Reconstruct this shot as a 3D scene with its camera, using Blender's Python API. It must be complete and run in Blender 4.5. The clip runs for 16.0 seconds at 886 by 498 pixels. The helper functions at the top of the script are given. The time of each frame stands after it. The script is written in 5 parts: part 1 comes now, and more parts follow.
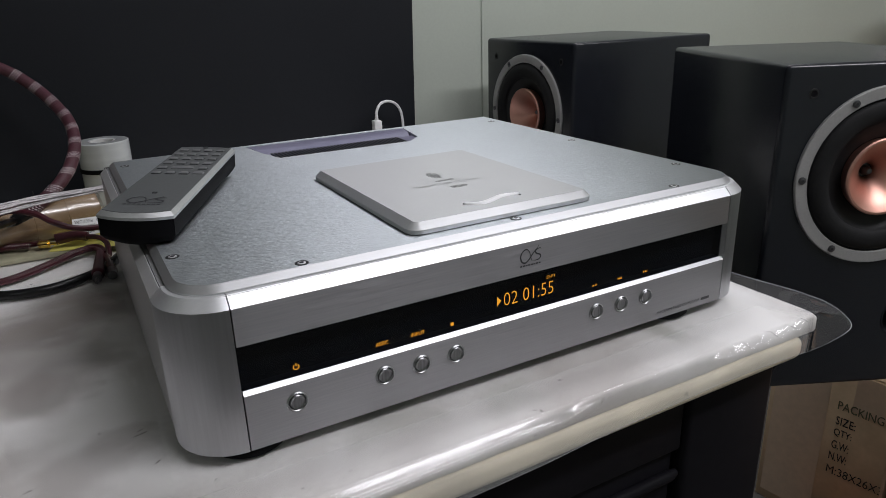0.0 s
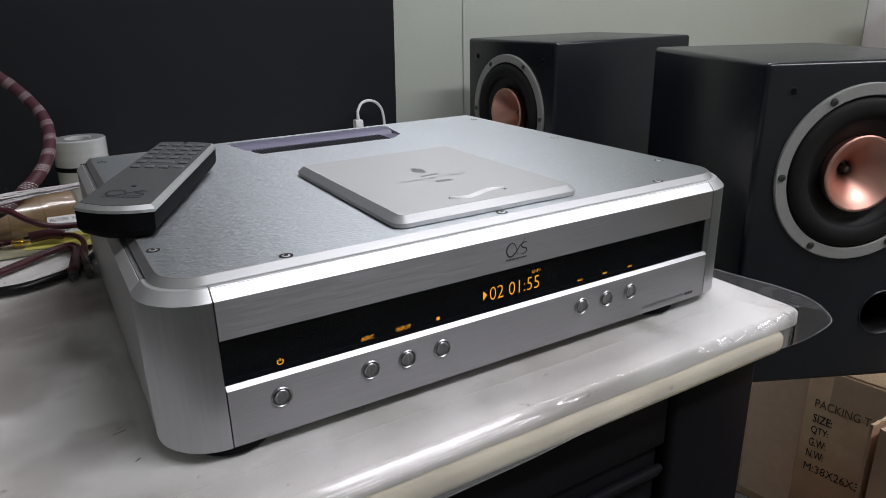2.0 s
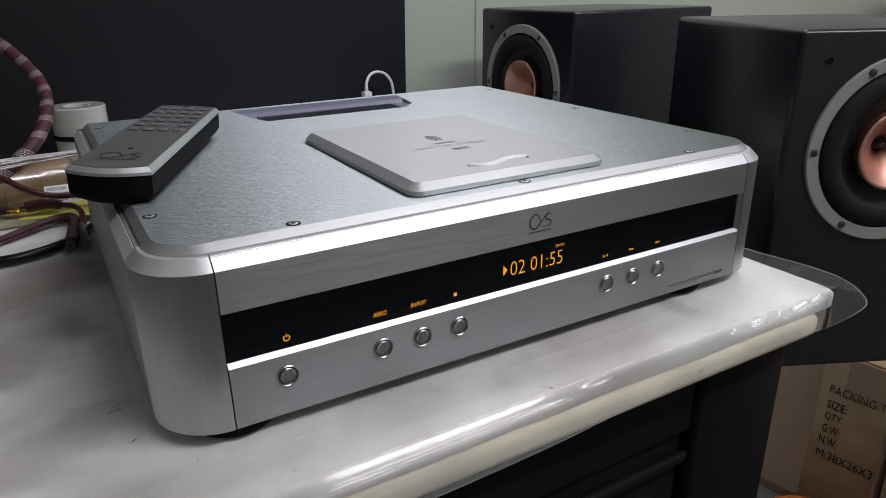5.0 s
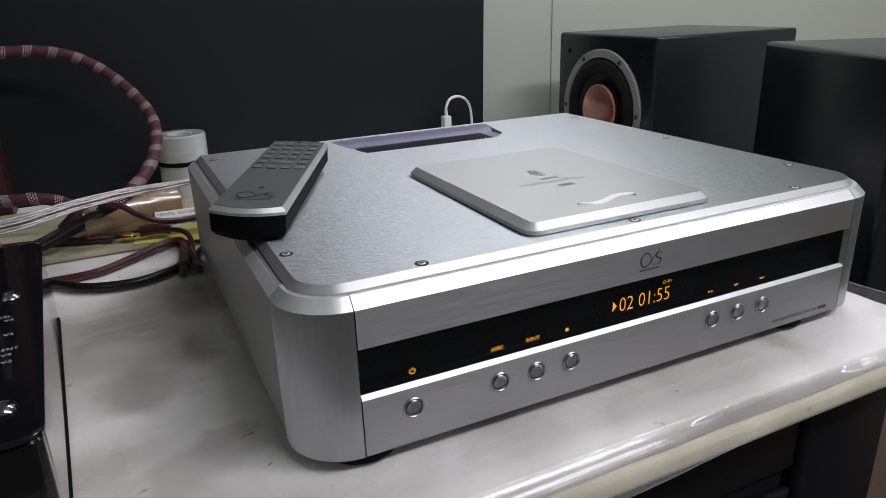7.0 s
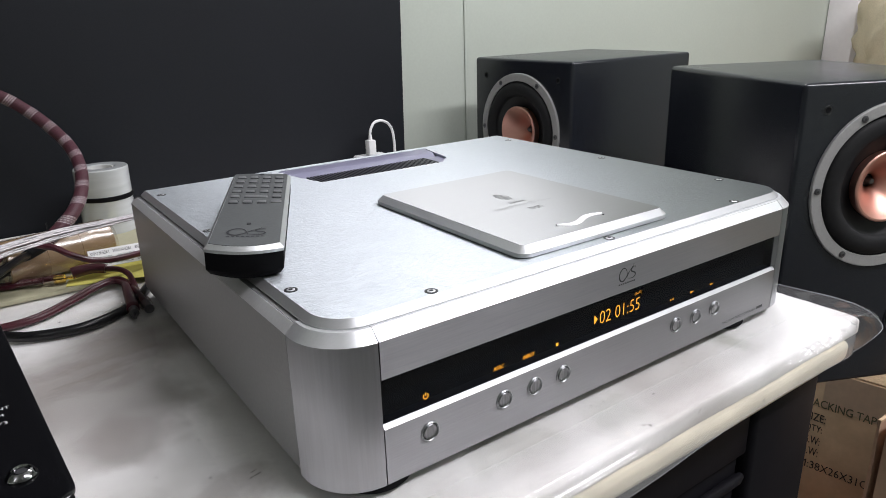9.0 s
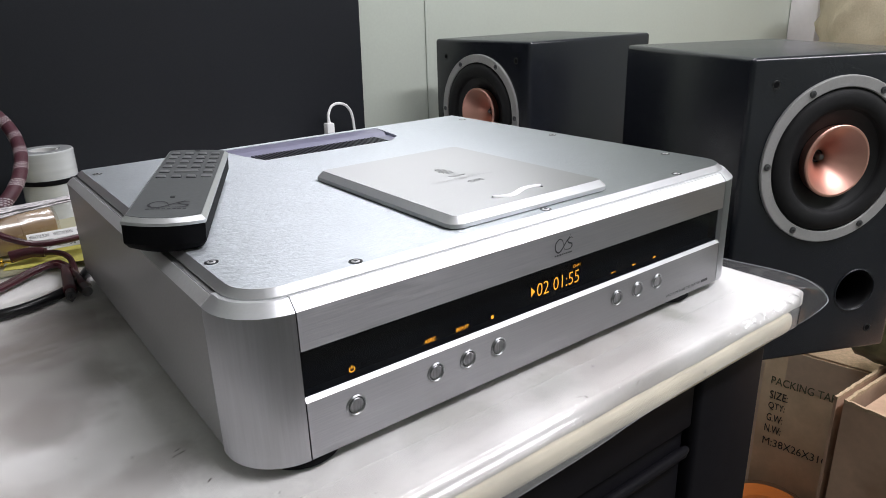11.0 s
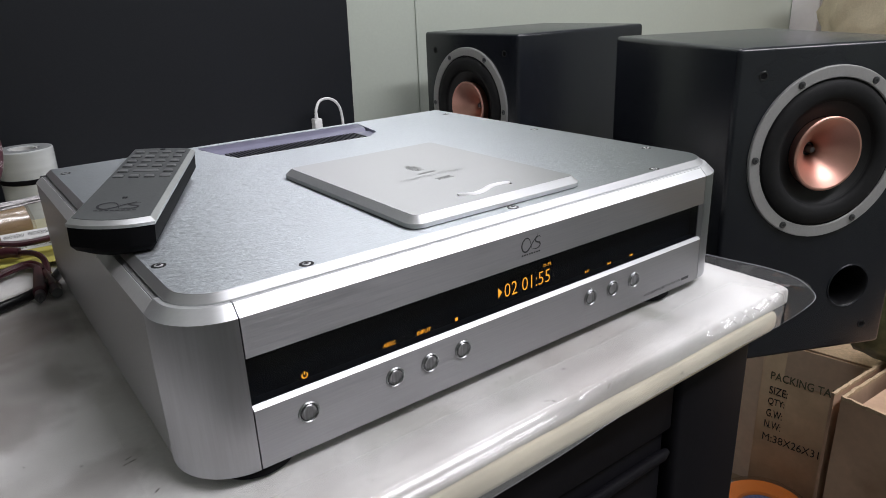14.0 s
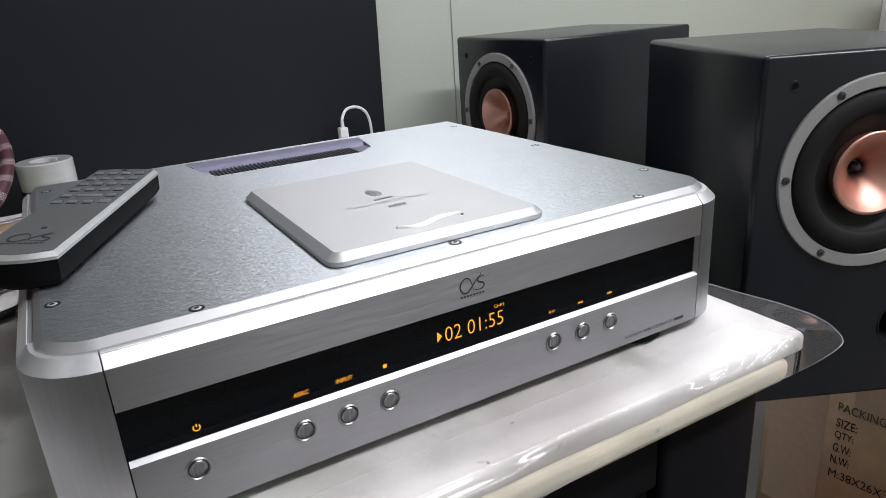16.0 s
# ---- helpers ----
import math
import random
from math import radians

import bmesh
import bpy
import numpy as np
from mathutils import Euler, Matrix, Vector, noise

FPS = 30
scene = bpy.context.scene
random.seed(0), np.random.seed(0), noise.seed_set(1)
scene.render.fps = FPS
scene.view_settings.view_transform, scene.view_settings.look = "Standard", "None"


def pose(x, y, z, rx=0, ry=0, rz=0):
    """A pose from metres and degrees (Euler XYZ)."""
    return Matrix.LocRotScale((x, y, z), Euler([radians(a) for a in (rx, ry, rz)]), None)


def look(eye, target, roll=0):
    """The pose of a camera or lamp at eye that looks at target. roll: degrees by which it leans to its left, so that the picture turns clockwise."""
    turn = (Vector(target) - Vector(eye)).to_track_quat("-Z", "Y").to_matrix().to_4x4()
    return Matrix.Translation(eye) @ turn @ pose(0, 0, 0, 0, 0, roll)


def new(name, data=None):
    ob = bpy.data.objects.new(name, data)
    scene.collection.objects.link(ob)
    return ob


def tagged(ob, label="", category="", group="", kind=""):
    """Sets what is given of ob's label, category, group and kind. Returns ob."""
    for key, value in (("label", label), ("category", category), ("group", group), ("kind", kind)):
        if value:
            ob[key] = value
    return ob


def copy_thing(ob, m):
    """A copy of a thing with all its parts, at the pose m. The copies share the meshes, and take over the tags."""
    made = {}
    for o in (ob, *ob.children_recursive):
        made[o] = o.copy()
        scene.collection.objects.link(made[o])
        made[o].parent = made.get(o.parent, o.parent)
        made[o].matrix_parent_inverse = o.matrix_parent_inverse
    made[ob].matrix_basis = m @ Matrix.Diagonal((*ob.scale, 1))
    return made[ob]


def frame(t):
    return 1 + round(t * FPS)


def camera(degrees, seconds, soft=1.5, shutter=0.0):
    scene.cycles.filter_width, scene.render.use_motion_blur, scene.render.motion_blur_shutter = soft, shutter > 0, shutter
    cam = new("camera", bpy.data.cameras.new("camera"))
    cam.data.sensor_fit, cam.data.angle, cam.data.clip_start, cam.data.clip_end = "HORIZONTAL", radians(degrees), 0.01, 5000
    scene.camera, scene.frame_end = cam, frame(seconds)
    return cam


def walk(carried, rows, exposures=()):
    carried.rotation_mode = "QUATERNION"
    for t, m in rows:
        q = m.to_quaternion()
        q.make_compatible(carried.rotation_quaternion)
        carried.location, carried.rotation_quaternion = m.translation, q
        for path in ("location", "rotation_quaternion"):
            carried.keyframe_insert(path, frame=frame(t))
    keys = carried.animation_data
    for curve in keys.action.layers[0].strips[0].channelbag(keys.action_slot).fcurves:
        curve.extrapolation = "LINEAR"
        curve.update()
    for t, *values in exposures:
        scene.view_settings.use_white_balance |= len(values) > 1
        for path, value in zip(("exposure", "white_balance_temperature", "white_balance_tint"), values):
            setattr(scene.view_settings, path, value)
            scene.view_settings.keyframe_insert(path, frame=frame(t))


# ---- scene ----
cam = camera(66.0, 16.0, soft=0.5)
PATH = [
    (0, (-0.023, -0.33, 0.238), (0.881, 1.319, -0.443), -1.8),
    (0.5, (-0.023, -0.328, 0.236), (0.883, 1.324, -0.433), -2.0),
    (1, (-0.025, -0.328, 0.232), (0.895, 1.317, -0.438), -1.7),
    (1.5, (-0.025, -0.326, 0.232), (0.922, 1.302, -0.439), -1.5),
    (2, (-0.026, -0.327, 0.231), (0.932, 1.295, -0.441), -1.3),
    (2.5, (-0.027, -0.327, 0.231), (0.938, 1.291, -0.44), -1.2),
    (3, (-0.025, -0.328, 0.23), (0.94, 1.289, -0.442), -1.1),
    (5.3, (-0.02, -0.294, 0.215), (0.903, 1.323, -0.514), -0.8),
    (5.5, (-0.02, -0.289, 0.215), (0.885, 1.336, -0.518), -1.1),
    (6, (-0.025, -0.27, 0.214), (0.843, 1.375, -0.52), -1.5),
    (6.5, (-0.041, -0.256, 0.216), (0.767, 1.423, -0.511), -2.0),
    (7, (-0.056, -0.293, 0.236), (0.747, 1.404, -0.452), -1.9),
    (7.5, (-0.065, -0.305, 0.243), (0.796, 1.365, -0.442), -1.6),
    (8, (-0.084, -0.298, 0.248), (0.932, 1.286, -0.428), -1.5),
    (8.5, (-0.105, -0.278, 0.252), (0.958, 1.283, -0.406), -0.9),
    (9, (-0.116, -0.271, 0.248), (0.972, 1.276, -0.401), -1.7),
    (9.2, (-0.113, -0.273, 0.243), (0.987, 1.265, -0.409), -2.3),
    (11.5, (-0.086, -0.286, 0.232), (1.053, 1.206, -0.456), -1.5),
    (12, (-0.082, -0.287, 0.231), (1.065, 1.194, -0.47), -1.4),
    (12.5, (-0.079, -0.288, 0.231), (1.067, 1.197, -0.463), -1.5),
    (13, (-0.077, -0.287, 0.232), (1.052, 1.209, -0.465), -1.6),
    (13.5, (-0.074, -0.289, 0.23), (1.041, 1.222, -0.459), -2.1),
    (14, (-0.059, -0.291, 0.231), (1.047, 1.225, -0.46), -2.4),
    (14.5, (-0.028, -0.293, 0.23), (1.057, 1.233, -0.473), -2.7),
    (15, (0.008, -0.299, 0.23), (1.062, 1.251, -0.467), -3.3),
    (15.5, (0.038, -0.316, 0.232), (1.005, 1.298, -0.446), -3.9),
    (16, (0.039, -0.302, 0.235), (0.942, 1.347, -0.449), -3.8),
]
EXPOSURE = [(0, -0.30), (1.0, -0.19), (2.5, -0.17), (5.5, -0.23), (6.5, -0.17), (8, 0.06), (8.5, 0.28), (9, 0.52), (9.2, 0.52), (11.5, 0.4), (12.0, 0.24), (12.5, 0.15), (13.5, 0.16), (14.5, 0.13), (15.5, 0.1), (16, 0.33)]
walk(cam, [(t, look(eye, target, roll)) for t, eye, target, roll in PATH], EXPOSURE)

# ---- light ----
world = bpy.data.worlds.new("room_world")
world.use_nodes = True
world.node_tree.nodes["Background"].inputs[0].default_value = (0.6, 0.65, 0.7, 1)
world.node_tree.nodes["Background"].inputs[1].default_value = 0.025
scene.world = world


def tube_lamp(name, m, length, width, power, colour):
    data = bpy.data.lights.new(name, "AREA")
    data.shape, data.size, data.size_y = "RECTANGLE", length, width
    data.energy, data.color = power, colour
    ob = new(name, data)
    ob.matrix_world = m
    return ob


WARMTH = (1.0, 0.985, 1.05)
# each unseen tube shines down and up; the third, far left, is added fill
for x, y, z, length, down, up in ((0.78, 0.38, 1.10, 0.84, 6.4, 1.6), (1.16, -0.95, 1.68, 1.8, 29, 8), (-1.90, -0.60, 1.50, 1.2, 1.4, 3.0)):
    tube_lamp("ceiling_tube_lamp", pose(x, y, z), length, 0.20, down, WARMTH)
    tube_lamp("ceiling_tube_lamp", pose(x, y, z + 0.01, 180), length, 0.20, up, WARMTH)


# ---- materials ----
def material(name, colour, rough=0.5, metal=0.0, vary=0.0, scale=(60, 60, 60), bump=0.0, bump_scale=None, rough_vary=0.0, detail=4, coat=0.0,
             emit=None, power=0.0, subsurface=0.0, spec=0.5, stain=0.0, stain_scale=9.0, brush=None, spots=0.0, grime=None):
    """A Principled material whose colour, roughness and relief vary with fine noise and with broad stains."""
    m = bpy.data.materials.new(name)
    m.use_nodes = True
    nt = m.node_tree
    p = nt.nodes["Principled BSDF"]
    p.inputs["Base Color"].default_value = (*colour, 1)
    p.inputs["Roughness"].default_value = rough
    p.inputs["Metallic"].default_value = metal
    p.inputs["Specular IOR Level"].default_value = spec
    p.inputs["Coat Weight"].default_value = coat
    p.inputs["Coat Roughness"].default_value = 0.08
    if brush:
        p.inputs["Anisotropic"].default_value = 0.95
        way = nt.nodes.new("ShaderNodeCombineXYZ")
        for k in range(3):
            way.inputs[k].default_value = brush[k]
        nt.links.new(way.outputs[0], p.inputs["Tangent"])
    if subsurface:
        p.inputs["Subsurface Weight"].default_value = subsurface
        p.inputs["Subsurface Radius"].default_value = (0.01, 0.01, 0.01)
        p.inputs["Subsurface Scale"].default_value = 1.0
    if emit:
        p.inputs["Emission Color"].default_value = (*emit, 1)
        p.inputs["Emission Strength"].default_value = power
    if vary or bump or rough_vary or stain:
        tc = nt.nodes.new("ShaderNodeTexCoord")

        def field(sc, det):
            mp = nt.nodes.new("ShaderNodeMapping")
            mp.inputs["Scale"].default_value = sc
            nt.links.new(tc.outputs["Object"], mp.inputs["Vector"])
            nz = nt.nodes.new("ShaderNodeTexNoise")
            nz.inputs["Scale"].default_value = 1.0
            nz.inputs["Detail"].default_value = det
            nt.links.new(mp.outputs[0], nz.inputs["Vector"])
            return nz.outputs["Fac"]

        fine = field(scale, detail)

        def ranged(src, lo, hi, a=0.3, b=0.7):
            r = nt.nodes.new("ShaderNodeMapRange")
            r.inputs["From Min"].default_value, r.inputs["From Max"].default_value = a, b
            r.inputs["To Min"].default_value, r.inputs["To Max"].default_value = lo, hi
            nt.links.new(src, r.inputs["Value"])
            return r.outputs[0]

        if vary or stain:
            f = ranged(fine, 1 - vary, 1 + vary)
            if stain:
                broad = ranged(field((stain_scale,) * 3, 3), 1 - stain, 1 + stain * 0.4)
                mul = nt.nodes.new("ShaderNodeMath")
                mul.operation = "MULTIPLY"
                nt.links.new(f, mul.inputs[0])
                nt.links.new(broad, mul.inputs[1])
                f = mul.outputs[0]
            if spots:
                mul = nt.nodes.new("ShaderNodeMath")
                mul.operation = "MULTIPLY"
                nt.links.new(f, mul.inputs[0])
                nt.links.new(ranged(field((110, 110, 110), 2), 1.0, 1 - spots, 0.715, 0.77), mul.inputs[1])
                f = mul.outputs[0]
            vm = nt.nodes.new("ShaderNodeVectorMath")
            vm.operation = "SCALE"
            vm.inputs[0].default_value = colour
            nt.links.new(f, vm.inputs["Scale"])
            nt.links.new(vm.outputs[0], p.inputs["Base Color"])
            if grime:
                blotch_colour, amount, size = grime
                mixer = nt.nodes.new("ShaderNodeMix")
                mixer.data_type = "RGBA"
                mixer.inputs[7].default_value = (*blotch_colour, 1)
                nt.links.new(ranged(field((size,) * 3, 6), 0.0, amount, 0.45, 0.68), mixer.inputs[0])
                nt.links.new(vm.outputs[0], mixer.inputs[6])
                nt.links.new(mixer.outputs[2], p.inputs["Base Color"])
        if rough_vary:
            nt.links.new(ranged(fine, max(0.02, rough - rough_vary), rough + rough_vary), p.inputs["Roughness"])
        if bump:
            b = nt.nodes.new("ShaderNodeBump")
            b.inputs["Strength"].default_value = bump
            b.inputs["Distance"].default_value = 0.001
            nt.links.new(field(bump_scale, 3) if bump_scale else fine, b.inputs["Height"])
            nt.links.new(b.outputs[0], p.inputs["Normal"])
    return m


def add_stains_and_shade(mat, blotches):
    """Patches at (x, y) of a radius, a strength and a colour, with ragged edges: soaked-in soiling, and shade and dark
    reflections painted into the colour.
    """
    nt = mat.node_tree
    bsdf = nt.nodes["Principled BSDF"]
    below = bsdf.inputs["Base Color"].links[0].from_socket
    tc, ragged, push = (nt.nodes.new(k) for k in ("ShaderNodeTexCoord", "ShaderNodeTexNoise", "ShaderNodeVectorMath"))
    ragged.inputs["Scale"].default_value, ragged.inputs["Detail"].default_value = 16.0, 5
    nt.links.new(tc.outputs["Object"], ragged.inputs["Vector"])
    push.operation = "MULTIPLY_ADD"
    push.inputs[1].default_value = (0.09, 0.09, 0.0)
    nt.links.new(ragged.outputs["Color"], push.inputs[0])
    nt.links.new(tc.outputs["Object"], push.inputs[2])
    for x, y, radius, strength, blotch_colour in blotches:
        far, fade, mixer = (nt.nodes.new(k) for k in ("ShaderNodeVectorMath", "ShaderNodeMapRange", "ShaderNodeMix"))
        far.operation = "DISTANCE"
        far.inputs[1].default_value = (x + 0.045, y + 0.045, 0.0)
        nt.links.new(push.outputs[0], far.inputs[0])
        fade.interpolation_type = "SMOOTHERSTEP"
        fade.inputs["From Min"].default_value, fade.inputs["From Max"].default_value = radius * 0.15, radius
        fade.inputs["To Min"].default_value, fade.inputs["To Max"].default_value = strength, 0.0
        nt.links.new(far.outputs["Value"], fade.inputs["Value"])
        mixer.data_type = "RGBA"
        mixer.inputs[7].default_value = (*blotch_colour, 1)
        nt.links.new(fade.outputs[0], mixer.inputs[0])
        nt.links.new(below, mixer.inputs[6])
        below = mixer.outputs[2]
    nt.links.new(below, bsdf.inputs["Base Color"])


def clear_film(name, tint, rough, ior=1.45, bump=0.0, bump_scale=14.0, haze=0.0):
    """Thin clear plastic: see-through, with a gloss that grows towards grazing views."""
    m = bpy.data.materials.new(name)
    m.use_nodes = True
    nt = m.node_tree
    nt.nodes.remove(nt.nodes["Principled BSDF"])
    out = nt.nodes["Material Output"]
    tr, gl, mix, fr = (nt.nodes.new(k) for k in ("ShaderNodeBsdfTransparent", "ShaderNodeBsdfGlossy", "ShaderNodeMixShader", "ShaderNodeLayerWeight"))
    tr.inputs["Color"].default_value = (*tint, 1)
    gl.inputs["Roughness"].default_value = rough
    fr.inputs["Blend"].default_value = 0.5
    power, ramp = nt.nodes.new("ShaderNodeMath"), nt.nodes.new("ShaderNodeMapRange")
    power.operation, power.inputs[1].default_value = "POWER", 4.5
    ramp.inputs["To Min"].default_value, ramp.inputs["To Max"].default_value = ((ior - 1) / (ior + 1)) ** 2 * 2.3, 0.36
    nt.links.new(fr.outputs["Facing"], power.inputs[0])
    nt.links.new(power.outputs[0], ramp.inputs["Value"])
    nt.links.new(ramp.outputs[0], mix.inputs[0])
    nt.links.new(tr.outputs[0], mix.inputs[1])
    nt.links.new(gl.outputs[0], mix.inputs[2])
    nt.links.new(mix.outputs[0], out.inputs["Surface"])
    if haze:
        milk, blend = nt.nodes.new("ShaderNodeBsdfDiffuse"), nt.nodes.new("ShaderNodeMixShader")
        milk.inputs["Color"].default_value = (0.86, 0.85, 0.85, 1)
        blend.inputs[0].default_value = haze
        nt.links.new(tr.outputs[0], blend.inputs[1])
        nt.links.new(milk.outputs[0], blend.inputs[2])
        nt.links.new(blend.outputs[0], mix.inputs[1])
    if bump:
        tc, nz, bp = (nt.nodes.new(k) for k in ("ShaderNodeTexCoord", "ShaderNodeTexNoise", "ShaderNodeBump"))
        nz.inputs["Scale"].default_value = bump_scale
        nz.inputs["Detail"].default_value = 2
        nt.links.new(tc.outputs["Object"], nz.inputs["Vector"])
        nt.links.new(nz.outputs["Fac"], bp.inputs["Height"])
        bp.inputs["Strength"].default_value = bump
        bp.inputs["Distance"].default_value = 0.01
        nt.links.new(bp.outputs[0], gl.inputs["Normal"])
        nt.links.new(bp.outputs[0], fr.inputs["Normal"])
    return m


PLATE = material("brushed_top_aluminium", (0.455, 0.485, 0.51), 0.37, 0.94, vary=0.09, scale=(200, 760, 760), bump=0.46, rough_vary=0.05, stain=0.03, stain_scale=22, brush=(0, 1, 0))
LIDMETAL = material("fine_brushed_aluminium", (0.39, 0.395, 0.40), 0.38, 1.0, vary=0.05, scale=(45, 1300, 1300), bump=0.05, rough_vary=0.03, brush=(0, 1, 0))
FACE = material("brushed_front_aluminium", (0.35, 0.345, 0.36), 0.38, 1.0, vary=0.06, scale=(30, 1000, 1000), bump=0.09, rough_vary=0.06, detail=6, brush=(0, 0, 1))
# rim of the top plate, with its gleam painted in as a paler tone
PLATEBEVEL = material("plate_bevel_painted_gleam", (0.64, 0.645, 0.66), 0.36, 0.75, vary=0.02, scale=(40, 900, 900), rough_vary=0.03)
SATIN = material("satin_anodised_aluminium", (0.38, 0.385, 0.40), 0.36, 1.0, vary=0.03, scale=(500, 500, 40), bump=0.04)
CAPMETAL = material("vertically_brushed_aluminium", (0.52, 0.525, 0.545), 0.46, 1.0, vary=0.06, scale=(520, 520, 22), bump=0.10, rough_vary=0.04, brush=(0.7, -0.7, 0))
# lighter copy of the side metal: the upward slope's light is in the colour
SIDEBEVEL = material("lightened_side_bevel", (0.78, 0.78, 0.79), 0.45, 0.45, vary=0.03, scale=(40, 500, 500))
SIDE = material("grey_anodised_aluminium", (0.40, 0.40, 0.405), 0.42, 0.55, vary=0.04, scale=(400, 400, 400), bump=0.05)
# cut bevels: the lamp's gleam is put into this paler base colour
BEVEL = material("cut_bevel_painted_gleam", (0.84, 0.85, 0.87), 0.34, 0.65, vary=0.02, scale=(40, 900, 900), rough_vary=0.03)
CHASSIS = material("dark_chassis_steel", (0.12, 0.12, 0.125), 0.5, 1.0)
TINTED = clear_film("tinted_window_acrylic", (0.62, 0.62, 0.66), 0.03, 1.30)
BUTTON = material("dark_steel_button", (0.24, 0.24, 0.25), 0.34, 1.0, vary=0.3, scale=(900, 40, 40))
LINER = material("matte_black_liner", (0.0030, 0.0045, 0.0075), 0.9, spec=0.05)
AMBER = material("amber_display", (0.02, 0.01, 0.0), 0.4, emit=(1.0, 0.42, 0.03), power=1.7)
GRIP = material("white_polished_grip", (0.93, 0.93, 0.94), 0.35, 0.1)
SCREW = material("dark_steel_screw", (0.16, 0.16, 0.17), 0.30, 1.0)
PALESCREW = material("bright_steel_screw", (0.70, 0.70, 0.71), 0.5, 0.7)
RECESS = material("dark_steel_countersink", (0.07, 0.07, 0.075), 0.35, 0.8)
INK = material("dark_grey_ink", (0.035, 0.035, 0.04), 0.5)
FAINTINK = material("faint_grey_ink", (0.34, 0.34, 0.35), 0.4, 0.8)
RUBBER = material("black_rubber", (0.007, 0.007, 0.008), 0.8, spec=0.08)
LAVENDER = material("lavender_acrylic", (0.27, 0.265, 0.37), 0.28, 0.0, vary=0.05, scale=(30, 30, 30), coat=0.3)
GRILLE = material("black_grille", (0.11, 0.115, 0.13), 0.35, 0.6)
REMOTE = material("grey_remote_metal", (0.15, 0.158, 0.16), 0.40, 0.3, vary=0.05, scale=(500, 500, 500), bump=0.05)
CASEBLACK = material("matt_black_remote_case", (0.006, 0.006, 0.007), 0.6, spec=0.06, bump=0.06, bump_scale=(700, 700, 700))
REMOTE_RIM = material("bright_remote_rim", (0.66, 0.67, 0.68), 0.42, 0.85, vary=0.03, scale=(300, 300, 300))
REMOTE_KEY = material("grey_keys", (0.22, 0.225, 0.23), 0.34, 0.2)
PLASTIC = material("black_plastic", (0.010, 0.010, 0.011), 0.35, vary=0.1, scale=(300, 300, 300), bump=0.03)
VINYL = material("black_vinyl_wrap", (0.0135, 0.0155, 0.021), 0.25, vary=0.12, scale=(900, 900, 900), bump=0.08, stain=0.10, stain_scale=12, spec=0.5)
RING = material("grey_ring_aluminium", (0.40, 0.395, 0.39), 0.6, 0.15, vary=0.05, scale=(500, 500, 500), bump=0.05)
CONE = material("black_cone", (0.008, 0.008, 0.009), 0.55, vary=0.1, scale=(200, 200, 200))
SURROUND = material("rubber_surround", (0.016, 0.016, 0.017), 0.7, spec=0.25, vary=0.1, scale=(200, 200, 200))
COPPER = material("copper_phase_plug", (0.76, 0.425, 0.345), 0.44, 1.0, vary=0.02, scale=(400, 400, 400), rough_vary=0.015)
SCUFF = material("dark_scuff", (0.22, 0.205, 0.19), 0.8)
FOAM = material("white_foam", (0.88, 0.87, 0.85), 0.75, vary=0.05, scale=(260, 260, 260), bump=0.45, bump_scale=(150, 150, 150), subsurface=0.4, stain=0.12, stain_scale=7, spots=0.6, grime=((0.34, 0.295, 0.26), 0.62, 6.0))
# the second tone is for darker greenish spots along the player's front
BROWN, GREENISH = (0.22, 0.19, 0.17), (0.30, 0.31, 0.25)
# left of the player: brown soiling, with the sheet's dark reflections and shade painted in
add_stains_and_shade(FOAM, ((-0.066, 0.150, 0.046, 0.62, BROWN), (-0.050, 0.038, 0.036, 0.40, BROWN), (-0.105, 0.170, 0.070, 0.40, BROWN), (-0.050, 0.185, 0.050, 0.55, BROWN), (-0.140, 0.260, 0.100, 0.70, BROWN), (-0.050, 0.285, 0.095, 0.85, BROWN), (-0.085, 0.240, 0.080, 0.45, BROWN), (-0.110, 0.040, 0.060, 0.45, BROWN), (-0.030, 0.060, 0.030, 0.35, BROWN),
                  (-0.020, -0.020, 0.045, 0.30, BROWN), (0.205, -0.012, 0.035, 0.40, GREENISH), (0.345, 0.004, 0.030, 0.55, GREENISH), (0.120, -0.010, 0.030, 0.30, GREENISH)))
FILM = clear_film("clear_vinyl_sheet", (0.98, 0.98, 0.98), 0.045, 1.45, 0.015, 12.0, haze=0.06)
# extra milkiness here stands in for light on the foam's front face
FOLDEDFILM = clear_film("whitened_vinyl_edge", (0.98, 0.98, 0.98), 0.12, 1.45, 0.015, 12.0, haze=0.27)
CLEARHEM = clear_film("clear_vinyl_hem", (0.97, 0.97, 0.98), 0.05, 1.48, 0.10, 22.0, haze=0.07)
FILM_EDGE = material("cut_vinyl_edge", (0.30, 0.31, 0.33), 0.25, vary=0.2, scale=(60, 60, 60))
WRAP = clear_film("clear_wrap", (0.96, 0.94, 0.92), 0.20, 1.5, 0.35, 30.0)
WOOD = material("pale_wood_nosing", (0.88, 0.80, 0.62), 0.42, vary=0.08, scale=(10, 160, 160), bump=0.15, stain=0.18, stain_scale=24, spots=0.35, coat=0.15)
LAMINATE = material("black_laminate", (0.0090, 0.0085, 0.0110), 0.50, vary=0.10, scale=(90, 90, 90), bump=0.03, stain=0.15, stain_scale=7, spec=0.09)
WALL = material("pale_green_wall", (0.49, 0.53, 0.465), 0.75, vary=0.02, scale=(220, 220, 220), bump=0.10, stain=0.05, stain_scale=3)
WHITE = material("white_paint", (0.80, 0.77, 0.78), 0.5, vary=0.02, scale=(100, 100, 100))
